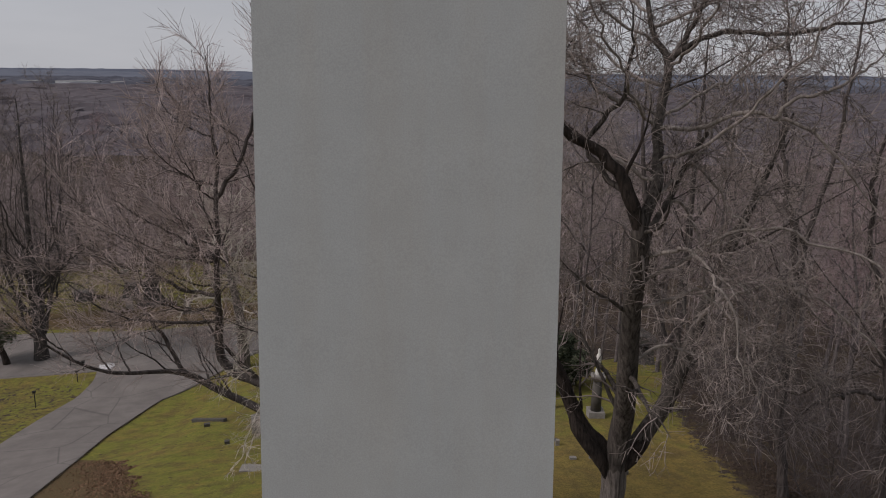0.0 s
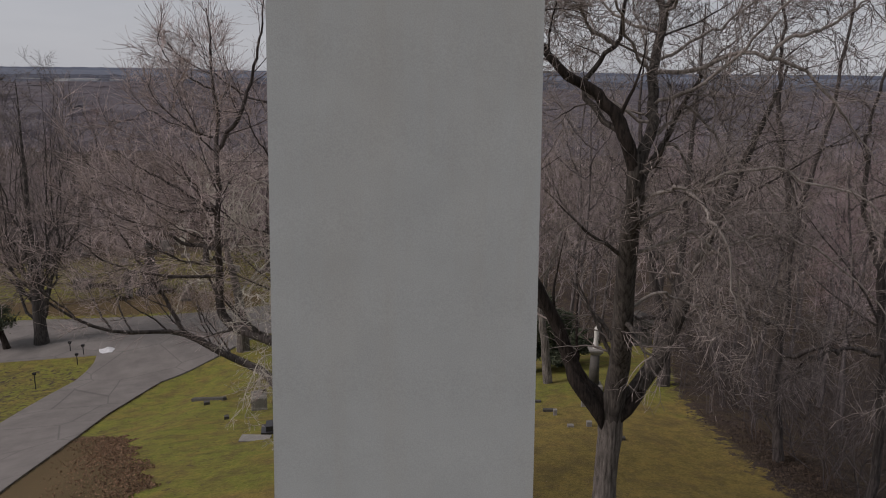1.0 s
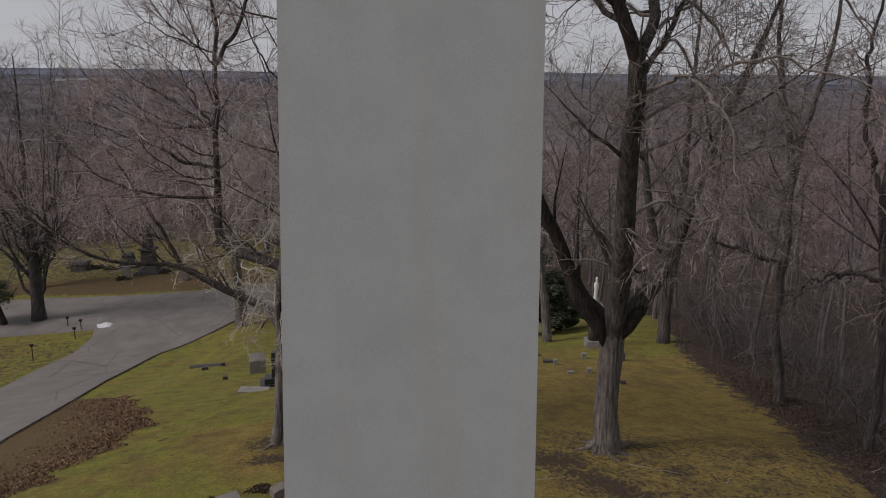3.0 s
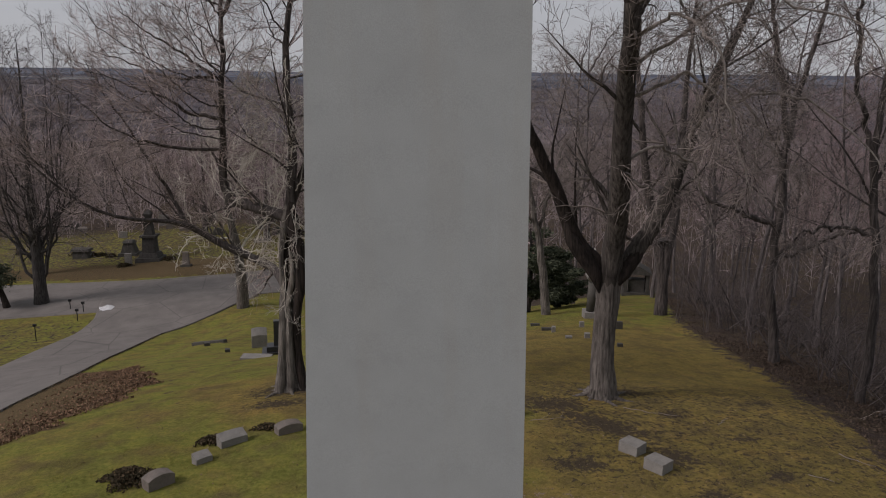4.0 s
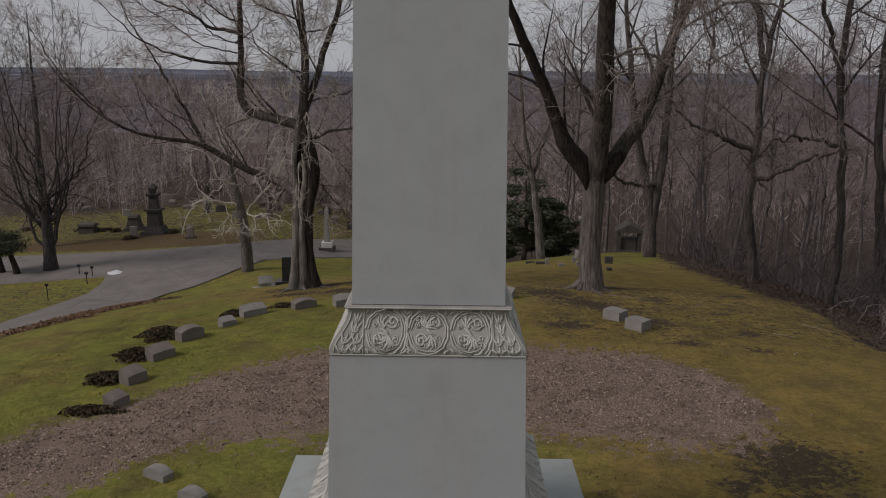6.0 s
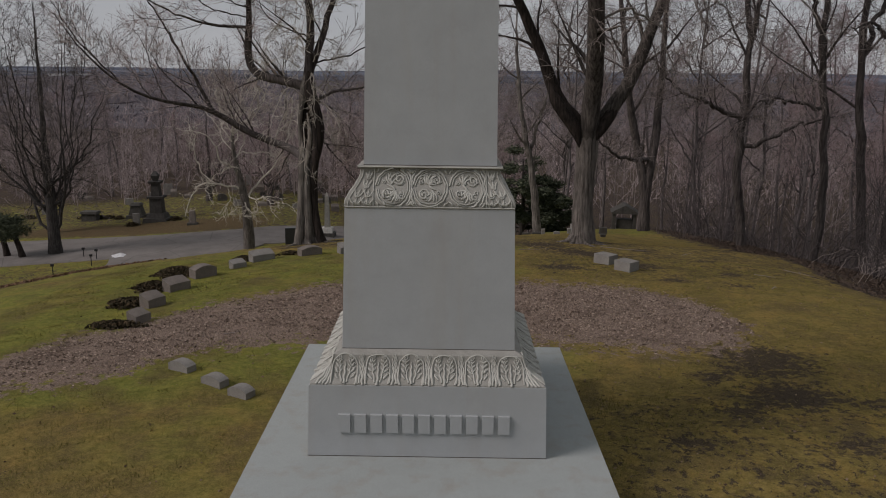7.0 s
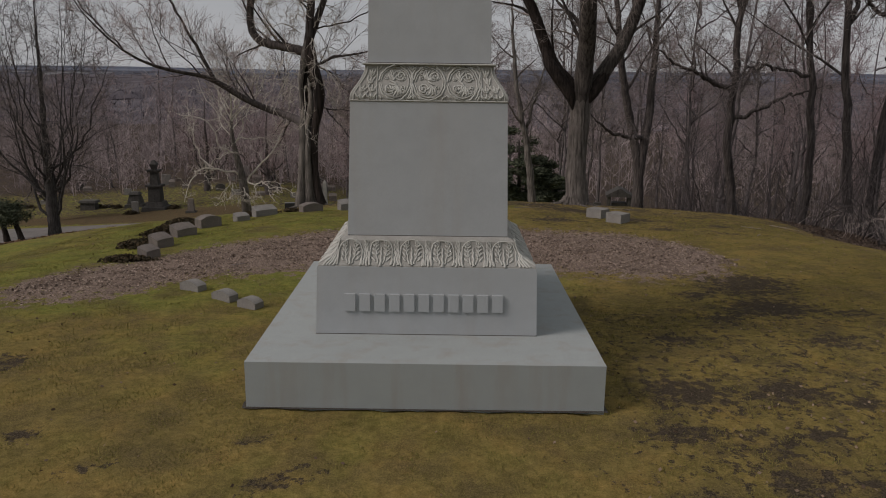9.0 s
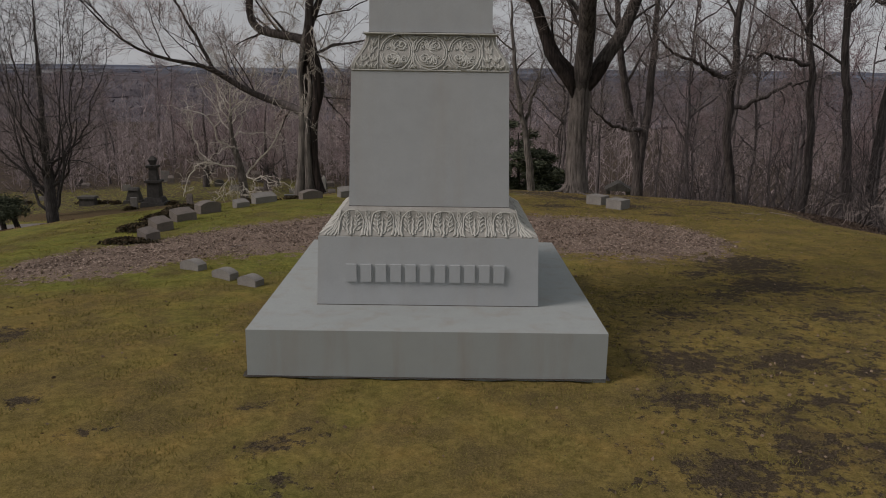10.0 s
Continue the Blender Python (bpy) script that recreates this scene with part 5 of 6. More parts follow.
edge_tree([(12.62, 36.8, 0), (12.58, 36.8, -2.27), (13.08, 37.0, 1.26), (13.17, 37.0, 4.7), (13.2, 37.2, 9.0), (13.3, 37.4, 17)], [0.42, 0.31, 0.27, 0.21, 0.14, 0.03],
          [([(12.6, 36.8, -2.0), (11.97, 36.8, 1.26), (10.9, 36.0, 5.5), (10.2, 35.6, 10), (9.8, 35.4, 14)], [0.30, 0.26, 0.2, 0.12, 0.03]), ([(12.9, 37, 0.4), (11.4, 35.4, 0.2), (9.6, 34.0, 0.9), (8.2, 33.0, 2.2)], [0.16, 0.12, 0.08, 0.02])], 111, "dark bare woodland tree with two stems at the lawn's end")
edge_tree([(14.2, 25.0, 0), (14.1, 25.0, -1.8), (13.85, 25.0, -0.6), (13.54, 25.0, 0.3), (13.66, 25.0, 2.3), (13.76, 25.0, 4.9), (13.42, 25.1, 5.8), (13.66, 25.2, 6.6), (13.8, 25.3, 7.9), (14.6, 25.4, 11), (15.2, 25.4, 19)], [0.26, 0.21, 0.20, 0.20, 0.175, 0.155, 0.155, 0.14, 0.12, 0.085, 0.02],
          [([(13.7, 25.0, 3.6), (12.2, 24.4, 4.0), (10.6, 23.8, 4.4), (9.2, 23.2, 5.6)], [0.13, 0.1, 0.07, 0.02]), ([(13.9, 25.3, 7.2), (13.0, 25.6, 11.0), (12.4, 25.8, 18.0)], [0.14, 0.1, 0.03]), ([(13.8, 25, 2.2), (15.6, 24.4, 3.2), (17.4, 24, 3.6)], [0.11, 0.08, 0.02])], 112, "bare dark tree with a bent trunk at the wood's edge")
edge_tree([(15.2, 19.8, 0), (15.1, 20.0, 1.11), (14.89, 20.0, 4.2), (14.58, 20.2, 7.2), (14.9, 20.6, 11.5), (15.2, 20.8, 19)], [0.19, 0.15, 0.135, 0.12, 0.085, 0.02],
          [([(14.7, 20.2, 6.2), (13.8, 20.0, 9.4), (13.2, 19.8, 15.5)], [0.1, 0.08, 0.02]), ([(14.8, 20, 4.2), (13.2, 19.4, 4.6), (11.8, 19, 4.2), (10.8, 18.8, 3.2)], [0.09, 0.06, 0.04, 0.012])], 113, "slim bare tree standing at the edge of the ravine")
edge_tree([(17.3, 20.0, 0), (16.57, 20.0, 2.23), (15.98, 20.0, 4.89), (15.97, 20.0, 7.5), (16.3, 20.2, 12), (16.2, 20.4, 19)], [0.21, 0.165, 0.14, 0.12, 0.085, 0.02],
          [([(16.0, 20, 6.4), (17.2, 20.2, 8.8), (18, 20.3, 12)], [0.11, 0.08, 0.02])], 114, "slim bare tree leaning at the ravine's edge")
edge_tree([(18.6, 21.0, 0), (18.6, 21.0, 1.5), (18.9, 21.2, 6), (18.4, 21.4, 12), (18.6, 21.5, 19)], [0.27, 0.21, 0.17, 0.11, 0.02],
          [([(18.8, 21.1, 4), (17.2, 19.6, 6), (15.4, 18.2, 7.2), (14.2, 17.4, 7.0)], [0.12, 0.09, 0.06, 0.015])], 115, "stout bare tree on the slope of the ravine", twig=TWIG_GREY)
edge_tree([(6.17, 38.05, 0), (5.40, 37.9, 0.02), (4.53, 37.8, 3.53), (4.32, 37.6, 7.15), (4.2, 37.6, 9.8)], [0.30, 0.19, 0.14, 0.085, 0.02],
          [([(5.43, 37.9, -0.14), (6.22, 38.2, 2.5), (6.54, 38.3, 5.56)], [0.12, 0.09, 0.02])], 116, "slender bare tree beside a dark evergreen", name="young_tree", bark_mat=BARK_GREY)

# sycamore with crooked pale limbs at the roadside
sx, sy = -19.0, 61.4
sz = gz(sx, sy)
SYC = [
    ([(-19.0, 0, sz - 0.3), (-19.05, 0, -8.3), (-19.4, 0.1, -5.8), (-20.0, 0, -3.4), (-20.2, -0.1, -1.3), (-20.0, 0, 0.4), (-20.3, 0.2, 2.6)], [0.62, 0.44, 0.38, 0.26, 0.15, 0.09, 0.02]),
    ([(-20.0, 0, -3.4), (-20.8, -0.6, -3.2), (-21.4, -1.2, -2.5), (-21.6, -1.6, -1.5), (-22.0, -1.8, -0.8), (-22.8, -2.2, -0.2), (-23.9, -2.4, -0.5), (-24.6, -2.6, 0.4)], [0.13, 0.12, 0.11, 0.10, 0.085, 0.07, 0.05, 0.02]),
    ([(-19.4, 0, -5.8), (-20.2, -0.5, -5.0), (-21.0, -0.9, -5.0), (-21.8, -1.3, -4.6), (-22.6, -1.6, -5.2), (-23.3, -1.9, -5.6), (-23.8, -2.2, -6.5), (-24.3, -2.2, -8.2)], [0.16, 0.14, 0.13, 0.12, 0.11, 0.09, 0.07, 0.03]),
    ([(-21.5, -1.1, -4.8), (-22.7, -1.2, -4.0), (-22.9, -1.5, -3.2), (-23.5, -1.4, -2.6), (-23.2, -1.6, -1.4), (-23.0, -1.8, -0.3), (-23.8, -2.0, 0.9)], [0.10, 0.09, 0.085, 0.075, 0.06, 0.045, 0.02]),
    ([(-19.1, 0, -6.8), (-18.6, 0.2, -6.4), (-18.1, 0.4, -5.6), (-17.0, 0.7, -4.6), (-16.3, 0.8, -3.4), (-15.4, 1.0, -2.6), (-15.3, 1.0, -1.7), (-14.8, 1.2, -0.2), (-14.9, 1.2, 1.4), (-14.4, 1.4, 3.4)], [0.17, 0.16, 0.15, 0.14, 0.13, 0.115, 0.10, 0.08, 0.06, 0.02]),
    ([(-18.7, 0.2, -6.6), (-18.1, -0.8, -7.0), (-17.2, -1.6, -6.5), (-16.5, -2.2, -6.7), (-15.2, -2.8, -7.1), (-14.6, -3.0, -6.6)], [0.11, 0.10, 0.085, 0.07, 0.05, 0.02]),
    ([(-19.2, 0, -6.4), (-18.9, -0.8, -7.2), (-18.4, -1.2, -7.8), (-17.8, -1.5, -7.6)], [0.08, 0.07, 0.05, 0.02]),
    ([(-20.0, 0, -3.8), (-20.9, -0.9, -3.6), (-21.4, -1.3, -4.2), (-22.0, -1.5, -4.5), (-22.4, -1.8, -5.8)], [0.09, 0.08, 0.065, 0.05, 0.02]),
    ([(-20.2, 0, -2.6), (-19.4, 0.6, -1.9), (-18.9, 1.0, -2.2), (-17.8, 1.4, -2.0), (-16.8, 1.8, -2.6), (-15.7, 2.2, -2.1), (-15.2, 2.2, -3.2)], [0.11, 0.10, 0.09, 0.08, 0.065, 0.05, 0.02]),
    ([(-20.6, -0.8, -5.2), (-20.1, -1.4, -6.4), (-20.6, -1.6, -7.2), (-20.4, -1.7, -8.3)], [0.06, 0.05, 0.04, 0.02]),
    ([(-20.2, 0, -0.8), (-19.4, -0.4, 0.2), (-18.8, -0.6, 0.3), (-18.2, -0.8, 1.8), (-17.4, -1.0, 3.4)], [0.12, 0.10, 0.08, 0.06, 0.02]),
    ([(-20.3, 0, 0.6), (-21.2, 0.4, 1.6), (-21.6, 0.8, 2.9), (-22.6, 1.0, 3.6), (-23.0, 1.2, 5.0)], [0.10, 0.08, 0.065, 0.045, 0.02]),
]
for i in range(9):
    a, h = radians(140 * i + 20), -3.0 + 0.4 * i
    c, s, r = math.cos(a), 0.8 * math.sin(a), 2.2 + 0.8 * math.sin(2.7 * i)
    SYC.append(([(-20.1, 0, h), (-20.1 + 0.5 * r * c, 0.5 * r * s, h + 1.4), (-20.1 + 0.8 * r * c, 0.8 * r * s, h + 3.0), (-20.1 + 1.2 * r * c, 1.2 * r * s, h + 4.4), (-20.1 + 1.4 * r * c, 1.4 * r * s, h + 6.4)], [0.10, 0.085, 0.065, 0.045, 0.015]))
SYC[1:] = [(p, [0.62 * v for v in r]) for p, r in SYC[1:]]
syc = tree("sycamore_tree", sx, sy, sz, [([(a - sx, b, c - sz) for a, b, c in p], r) for p, r in SYC], [(6, (0.2, 1.0), 2.6, 58, 9, 0.01, 0.34, 0.7, 0.032), (4, (0.2, 1.0), 1.4, 50, 5, 0.0, 0.3, 0.7, 0.019), (3, (0.2, 1.0), 0.8, 45, 3, 0.0, 0.25, 0.7, 0.013)], BARK_MID, TWIG_PALE, "bare sycamore with crooked pale limbs beside the lane", 121, 9, bare=1, limb_mat=BARK_PALE, k=20)


# fan-shaped dark tree and its neighbours beyond the lane
def fan_tree(x, y, height, stems, spread, seed, label, twig=TWIG_BROWN, name="tree_across_lane", bark_mat=BARK_DARK, trunk=0.45):
    g = np.random.default_rng(seed)
    limbs = [([(0, 0, -0.4), (0, 0, 1.0), (0.1, 0, height * 0.17), (0.0, 0.2, height * 0.45), (0.3, 0, height * 0.9)], [trunk * 1.3, trunk, trunk * 0.85, trunk * 0.4, 0.03])]
    for i in range(stems):
        a = 2 * math.pi * (i + 0.4 * g.random()) / stems
        sp = spread * (0.45 + 0.55 * g.random())
        c, s = math.cos(a) * sp, math.sin(a) * sp
        limbs.append(([(0, 0, height * (0.05 + 0.20 * g.random())), (0.45 * c * (0.6 + g.random()), 0.45 * s, height * (0.22 + 0.12 * g.random())), (0.85 * c, 0.85 * s * (0.7 + 0.5 * g.random()), height * (0.45 + 0.15 * g.random())), (1.15 * c, 1.15 * s, height * (0.74 + 0.22 * g.random()))], [trunk * 0.27, trunk * 0.16, trunk * 0.08, 0.016]))
    return tree(name, x, y, gz(x, y), limbs, [(12, (0.10, 1.0), -0.36, 46, 8, 0.03, 0.16, 0.45, 0.024), (8, (0.12, 1.0), 2.2, 46, 5, 0.02, 0.25, 0.6, 0.015), (5, (0.1, 1.0), 1.1, 44, 2, 0.01, 0.2, 0.8, 0.011)], bark_mat, twig, label, seed, 9, bare=1, limb_mat=bark_mat, k=16, crook=2.4)


fan_tree(-40.1, 65.4, 28, 16, 6.5, 131, "dark many-stemmed bare tree at the lane's corner", bark_mat=BARK_FAN, trunk=0.62, twig=TWIG_SHADE)
fan_tree(-48.0, 80.0, 17, 8, 6, 133, "dark bare tree among far headstones")
fan_tree(-34.0, 97.0, 15, 6, 5.5, 134, "bare tree among far headstones", TWIG_RED)
fan_tree(-24.0, 92.0, 14, 6, 5.5, 135, "bare tree beyond the crossing lane", TWIG_RED)
fan_tree(-10.0, 88.0, 15, 6, 5.5, 136, "bare tree beyond the crossing lane", TWIG_RED)

# ---- the woods: three grown trees, repeated ----
def woods_kind(seed, height, label, twig, limbs_n=5, wide=2.6, low=0.38, thick=1.0):
    g = np.random.default_rng(seed)
    w = lambda: g.normal() * 0.25
    limbs = [([(0, 0, -0.8), (w() * 0.3, w() * 0.3, height * 0.2), (w(), w(), height * 0.5), (w() * 2, w() * 2, height * 0.8), (w() * 2.5, w() * 2.5, height)], [0.20 * thick, 0.12 * thick, 0.09 * thick, 0.05, 0.015])]
    for i in range(limbs_n):
        a, h = 2.4 * i + g.random(), height * (low + (0.88 - low) * i / limbs_n)
        r = wide * (1 - 0.1 * i * 5 / limbs_n)
        limbs.append(([(0, 0, h), (r * 0.4 * math.cos(a), r * 0.4 * math.sin(a), h + 0.4 * r), (r * math.cos(a), r * math.sin(a), h + 1.3 * r)], [0.07, 0.05, 0.015]))
    ob = tree("woods_tree", 0, 0, 0, limbs, [(7, (0.3, 1.0), -0.30, 50, 5, 0.04, 0.15, 0.4, 0.015), (6, (0.12, 1.0), 1.9, 50, 4, 0.01, 0.17, 0.55, 0.011), (4, (0.1, 1.0), 1.1, 48, 2, 0.0, 0.2, 0.7, 0.009)], BARK_WOODS, twig, label, seed, 7, group="trees of the woods")
    return ob


kinds = [woods_kind(201, 20, "tall slim bare tree in brown winter woods", TWIG_BROWN), woods_kind(202, 18, "slim bare tree with reddish twigs in the woods", TWIG_RED), woods_kind(203, 23, "tall bare tree standing in the ravine", TWIG_RED), woods_kind(204, 16, "thin bare tree on the wooded slope", TWIG_BROWN)]
broad = woods_kind(205, 21, "tall spreading bare tree at the edge of the woods", TWIG_GREY, 11, 4.8, 0.26, 0.9)
BROAD = ((9.5, 49.0), (3.0, 53.0), (20.5, 51.0), (25.5, 52.0), (10.5, 60.0), (-14.0, 98.0), (-24.0, 106.0), (-34.0, 112.0), (13.0, 58.0), (0.0, 61.0), (24.0, 60.0))
g = np.random.default_rng(77)
spots = []
tries = 0
while len(spots) < 49 and tries < 20000:
    tries += 1
    if g.random() < 0.62:
        x, y = 15 + 42 * g.random(), 14 + 62 * g.random()
        if x < lawn_edge(y) + 3.0 or x > 0.62 * (y + 14) + 4:
            continue
    else:
        x, y = -6 + 50 * g.random(), 46 + 45 * g.random()
    if x < -2 and y < 92:
        continue
    if min([9.0] + [math.hypot(x - a, y - b) for a, b in spots]) < (3.6 if x < 30 and y < 45 else 3.2):
        continue
    spots.append((x, y))
for i in range(9):
    spots.append((-78 + 70 * g.random(), 104 + 40 * g.random()))
for i, (x, y) in enumerate(spots):
    s = 0.75 + 0.4 * g.random()
    m = pose(x, y, gz(x, y), g.normal() * 2.5, g.normal() * 2.5, 360 * g.random()) @ Matrix.Diagonal((s, s, s, 1))
    if i < 4:
        kinds[i].matrix_world = m
    else:
        ob = copy_thing(kinds[i % 4], m)
        ob.scale = (s, s, s)


for i, (x, y) in enumerate(BROAD):
    s = 0.9 + 0.25 * g.random()
    m = pose(x, y, gz(x, y), 0, 0, 77 * i) @ Matrix.Diagonal((s, s, s, 1))
    if i == 0:
        broad.matrix_world = m
    else:
        copy_thing(broad, m).scale = (s, s, s)


# saplings along the brow, thin and pale
def sapling(x, y, seed, label="thin leafless sapling on the brow of the ravine", twig=TWIG_DARK, high=4.5):
    g = np.random.default_rng(seed)
    limbs = []
    for i in range(4):
        a = 6.28 * g.random()
        lean = 0.5 + 1.6 * g.random()
        limbs.append(([(0.1 * i, 0, -0.2), (lean * 0.3 * math.cos(a), lean * 0.3 * math.sin(a), high * 0.5), (lean * math.cos(a), lean * math.sin(a), high * (0.7 + 0.4 * g.random()))], [0.020, 0.014, 0.006]))
    return tree("sapling", x, y, gz(x, y), limbs, [(5, (0.25, 1.0), -0.35, 40, 5, 0.0, 0.2, 0.6, 0.008), (4, (0.2, 1.0), 0.7, 45, 3, 0.0, 0.25, 0.7, 0.006)], twig, twig, label, seed, 5, group="saplings")


for i, (x, y) in enumerate(((15.2, 15.6), (15.8, 17.4), (14.9, 22.4), (14.2, 27.5), (13.4, 31.5), (12.8, 34.0), (16.0, 13.6), (16.4, 24.5), (15.0, 29.5), (14.6, 33.0))):
    sapling(x, y, 300 + i)


# thin undergrowth filling the ravine, past counting
g = np.random.default_rng(91)
n = 1250
y = 12 + 46 * g.random(n) ** 1.2
x = lawn_edge(y) + 2.0 + 26 * g.random(n) ** 1.2
base = np.stack([x, y, ground_z(x, y) - 0.1], 1)
d = g.normal(size=(n, 3)) * np.array([0.55, 0.55, 0.0]) + np.array([0, 0, 0.85])
high = (1.2 + 3.8 * g.random(n))[:, None]
P = np.stack([base, base + d * high * 0.4 + g.normal(size=(n, 3)) * 0.12, base + d * high * 0.75 + g.normal(size=(n, 3)) * 0.45, base + d * high + g.normal(size=(n, 3)) * 0.9], 1)
R = (0.012 + 0.03 * g.random(n) ** 2)[:, None] * np.linspace(1, 0.25, 4)[None]
s1 = sprout(g, P, R, 6, (0.15, 1.0), -0.4, 45, 4, 0.0, 0.3, 0.6, 0.006)
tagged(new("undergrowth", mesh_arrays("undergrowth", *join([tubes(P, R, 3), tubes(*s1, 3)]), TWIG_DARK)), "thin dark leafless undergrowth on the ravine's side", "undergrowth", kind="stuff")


def bramble(x, y, seed):
    g = np.random.default_rng(seed)
    limbs = []
    for i in range(9):
        a, r = 6.28 * g.random(), 0.8 + 1.3 * g.random()
        limbs.append(([(0, 0, -0.05), (r * 0.4 * math.cos(a), r * 0.4 * math.sin(a), 0.8 + 0.6 * g.random()), (r * math.cos(a), r * math.sin(a), 0.5), (1.3 * r * math.cos(a), 1.3 * r * math.sin(a), 0.05)], [0.009, 0.008, 0.006, 0.003]))
    return tree("bramble", x, y, gz(x, y), limbs, [(3, (0.3, 1.0), 0.7, 45, 5, 0.0, 0.2, 0.7, 0.006), (3, (0.2, 1.0), 0.35, 45, 3, 0.0, 0.2, 0.7, 0.004)], TWIG_GREY, TWIG_GREY, "tangle of pale arching bramble stems at the lawn's edge", seed, 5, group="brambles")


for i, (x, y) in enumerate(((15.4, 13.2), (15.9, 14.8), (15.2, 16.2))):
    bramble(x, y, 330 + i)


# far woods down to the horizon: bare crowns past counting, then their massed tops
def far_crowns(n, seed, near, far, size, boughs, middle=90, spread=84):
    g = np.random.default_rng(seed)
    an = radians(middle) + (g.random(n) - 0.5) * radians(spread)
    d = near + (far - near) * g.random(n) ** 1.2
    x, y = d * np.cos(an), d * np.sin(an)
    ok = ~((x < -3) & (x > -70) & (y < (100 if size < 8 else 118)))
    x, y, d = x[ok], y[ok], d[ok]
    n = len(x)
    z = ground_z(x, y)
    h = size * (0.75 + 0.5 * g.random(n)) * np.where(d > 450, 0.72, 1.0)
    base = np.stack([x, y, z], 1)
    lift = np.stack([np.zeros(n), np.zeros(n), np.ones(n)], 1)
    P = base[:, None] + lift[:, None] * (h[:, None, None] * np.linspace(-0.02, 0.9, 3)[None, :, None])
    R = (0.048 * np.linspace(1, 0.2, 3))[None] * np.ones((n, 1)) * (d / 200 + 0.6)[:, None] ** 0.5
    out = [tubes(P, R, 3)]
    P2, R2 = sprout(g, P, R, boughs, (0.08, 1.0), -0.36, 45, 3, 0.10, 0.25, 0.45, 0.035)
    out.append(tubes(P2, R2, 3))
    tw, tr = sprout(g, P2, R2, 6, (0.2, 1.0), -0.6, 40, 2, 0.1, 0.2, 0.8, 0.03)
    side = g.normal(size=(len(tw), 3)) * 0.0004 * near
    a, b = tw[:, 0], tw[:, 1]
    V = np.stack([a - side, a + side, b], 1).reshape(-1, 3)
    return join(out), V


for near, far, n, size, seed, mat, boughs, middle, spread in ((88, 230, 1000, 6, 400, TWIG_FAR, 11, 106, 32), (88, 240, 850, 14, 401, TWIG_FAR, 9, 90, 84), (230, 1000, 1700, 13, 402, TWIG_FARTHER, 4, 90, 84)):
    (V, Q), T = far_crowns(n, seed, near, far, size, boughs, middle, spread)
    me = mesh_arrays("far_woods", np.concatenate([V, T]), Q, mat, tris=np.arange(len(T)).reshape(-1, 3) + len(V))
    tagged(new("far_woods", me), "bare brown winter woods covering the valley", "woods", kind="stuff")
g = np.random.default_rng(5)


def canopy(x_half, x_step, y0, y1, y_step, level, rough, mat, label, dip):
    """Massed bare treetops as one uneven sheet that sinks to the ground at its near edge."""
    tx, ty = np.meshgrid(np.arange(-x_half, x_half, x_step), np.arange(y0, y1, y_step))
    tx, ty = tx + g.normal(size=tx.shape) * x_step * 0.25, ty + g.normal(size=tx.shape) * y_step * 0.25
    tz = -16 + level + rough * g.random(tx.shape) ** 1.5 + 1.6 * np.sin(tx / 130 + ty / 210) - (level + 3) * np.clip(1 - (ty - y0) / dip, 0, 1) ** 1.4
    n, m = tx.shape
    k = np.arange(n * m).reshape(n, m)
    me = mesh_arrays("massed_treetops", np.stack([tx, ty, tz], -1), np.stack([k[:-1, :-1], k[:-1, 1:], k[1:, 1:], k[1:, :-1]], -1).reshape(-1, 4), mat)
    tagged(new("massed_treetops", me), label, "woods", kind="stuff")


canopy(1000, 12, 260, 960, 8, 7.0, 3.6, CANOPY, "brown bare woodland seen from above, slightly hazed in its colour", 120)
canopy(1900, 20, 900, 1560, 10, 7.5, 6.5, CANOPY_FAR, "distant bare woodland seen from above, blue haze put into its colour", 80)
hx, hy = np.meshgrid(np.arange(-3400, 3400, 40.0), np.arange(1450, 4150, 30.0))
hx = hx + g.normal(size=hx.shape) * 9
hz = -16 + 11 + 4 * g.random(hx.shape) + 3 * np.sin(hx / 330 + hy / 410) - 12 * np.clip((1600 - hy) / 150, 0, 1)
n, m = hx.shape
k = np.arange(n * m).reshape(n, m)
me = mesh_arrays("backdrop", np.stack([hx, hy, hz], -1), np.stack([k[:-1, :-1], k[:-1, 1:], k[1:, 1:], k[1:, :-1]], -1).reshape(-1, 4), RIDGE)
tagged(new("backdrop", me), "blue-grey wooded plain far across the valley, hazed in its colour", "hills", kind="structure")

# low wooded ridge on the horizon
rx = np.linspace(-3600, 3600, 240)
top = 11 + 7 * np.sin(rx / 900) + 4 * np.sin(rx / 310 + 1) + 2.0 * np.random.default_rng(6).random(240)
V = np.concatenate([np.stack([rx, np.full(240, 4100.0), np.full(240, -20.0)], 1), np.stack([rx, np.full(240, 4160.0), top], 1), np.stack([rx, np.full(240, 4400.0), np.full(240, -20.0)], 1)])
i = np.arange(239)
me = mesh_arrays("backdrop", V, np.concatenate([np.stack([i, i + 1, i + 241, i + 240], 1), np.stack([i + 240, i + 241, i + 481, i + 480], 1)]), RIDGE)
tagged(new("backdrop", me), "blue-grey wooded ridge along the horizon, hazed in its colour", "hills", kind="structure")


# ---- far buildings, left of the valley ----
def building(x, y, w, d, h, mat, label):
    ob = thing("far_building", x, y, -12, label, "building", "far buildings")
    part("wall", block(w, d, h, -4, 0.1), mat, ob)
    part("roof", block(w + 1.2, d + 1.2, 0.8, h - 4, 0.1), ROOF_GREY, ob)


building(-492, 1000, 56, 16, 13.1, WHITE_WALL, "long white flat-roofed building far across the woods")
building(-562, 1010, 26, 14, 12.7, WHITE_WALL, "low white building far across the woods")
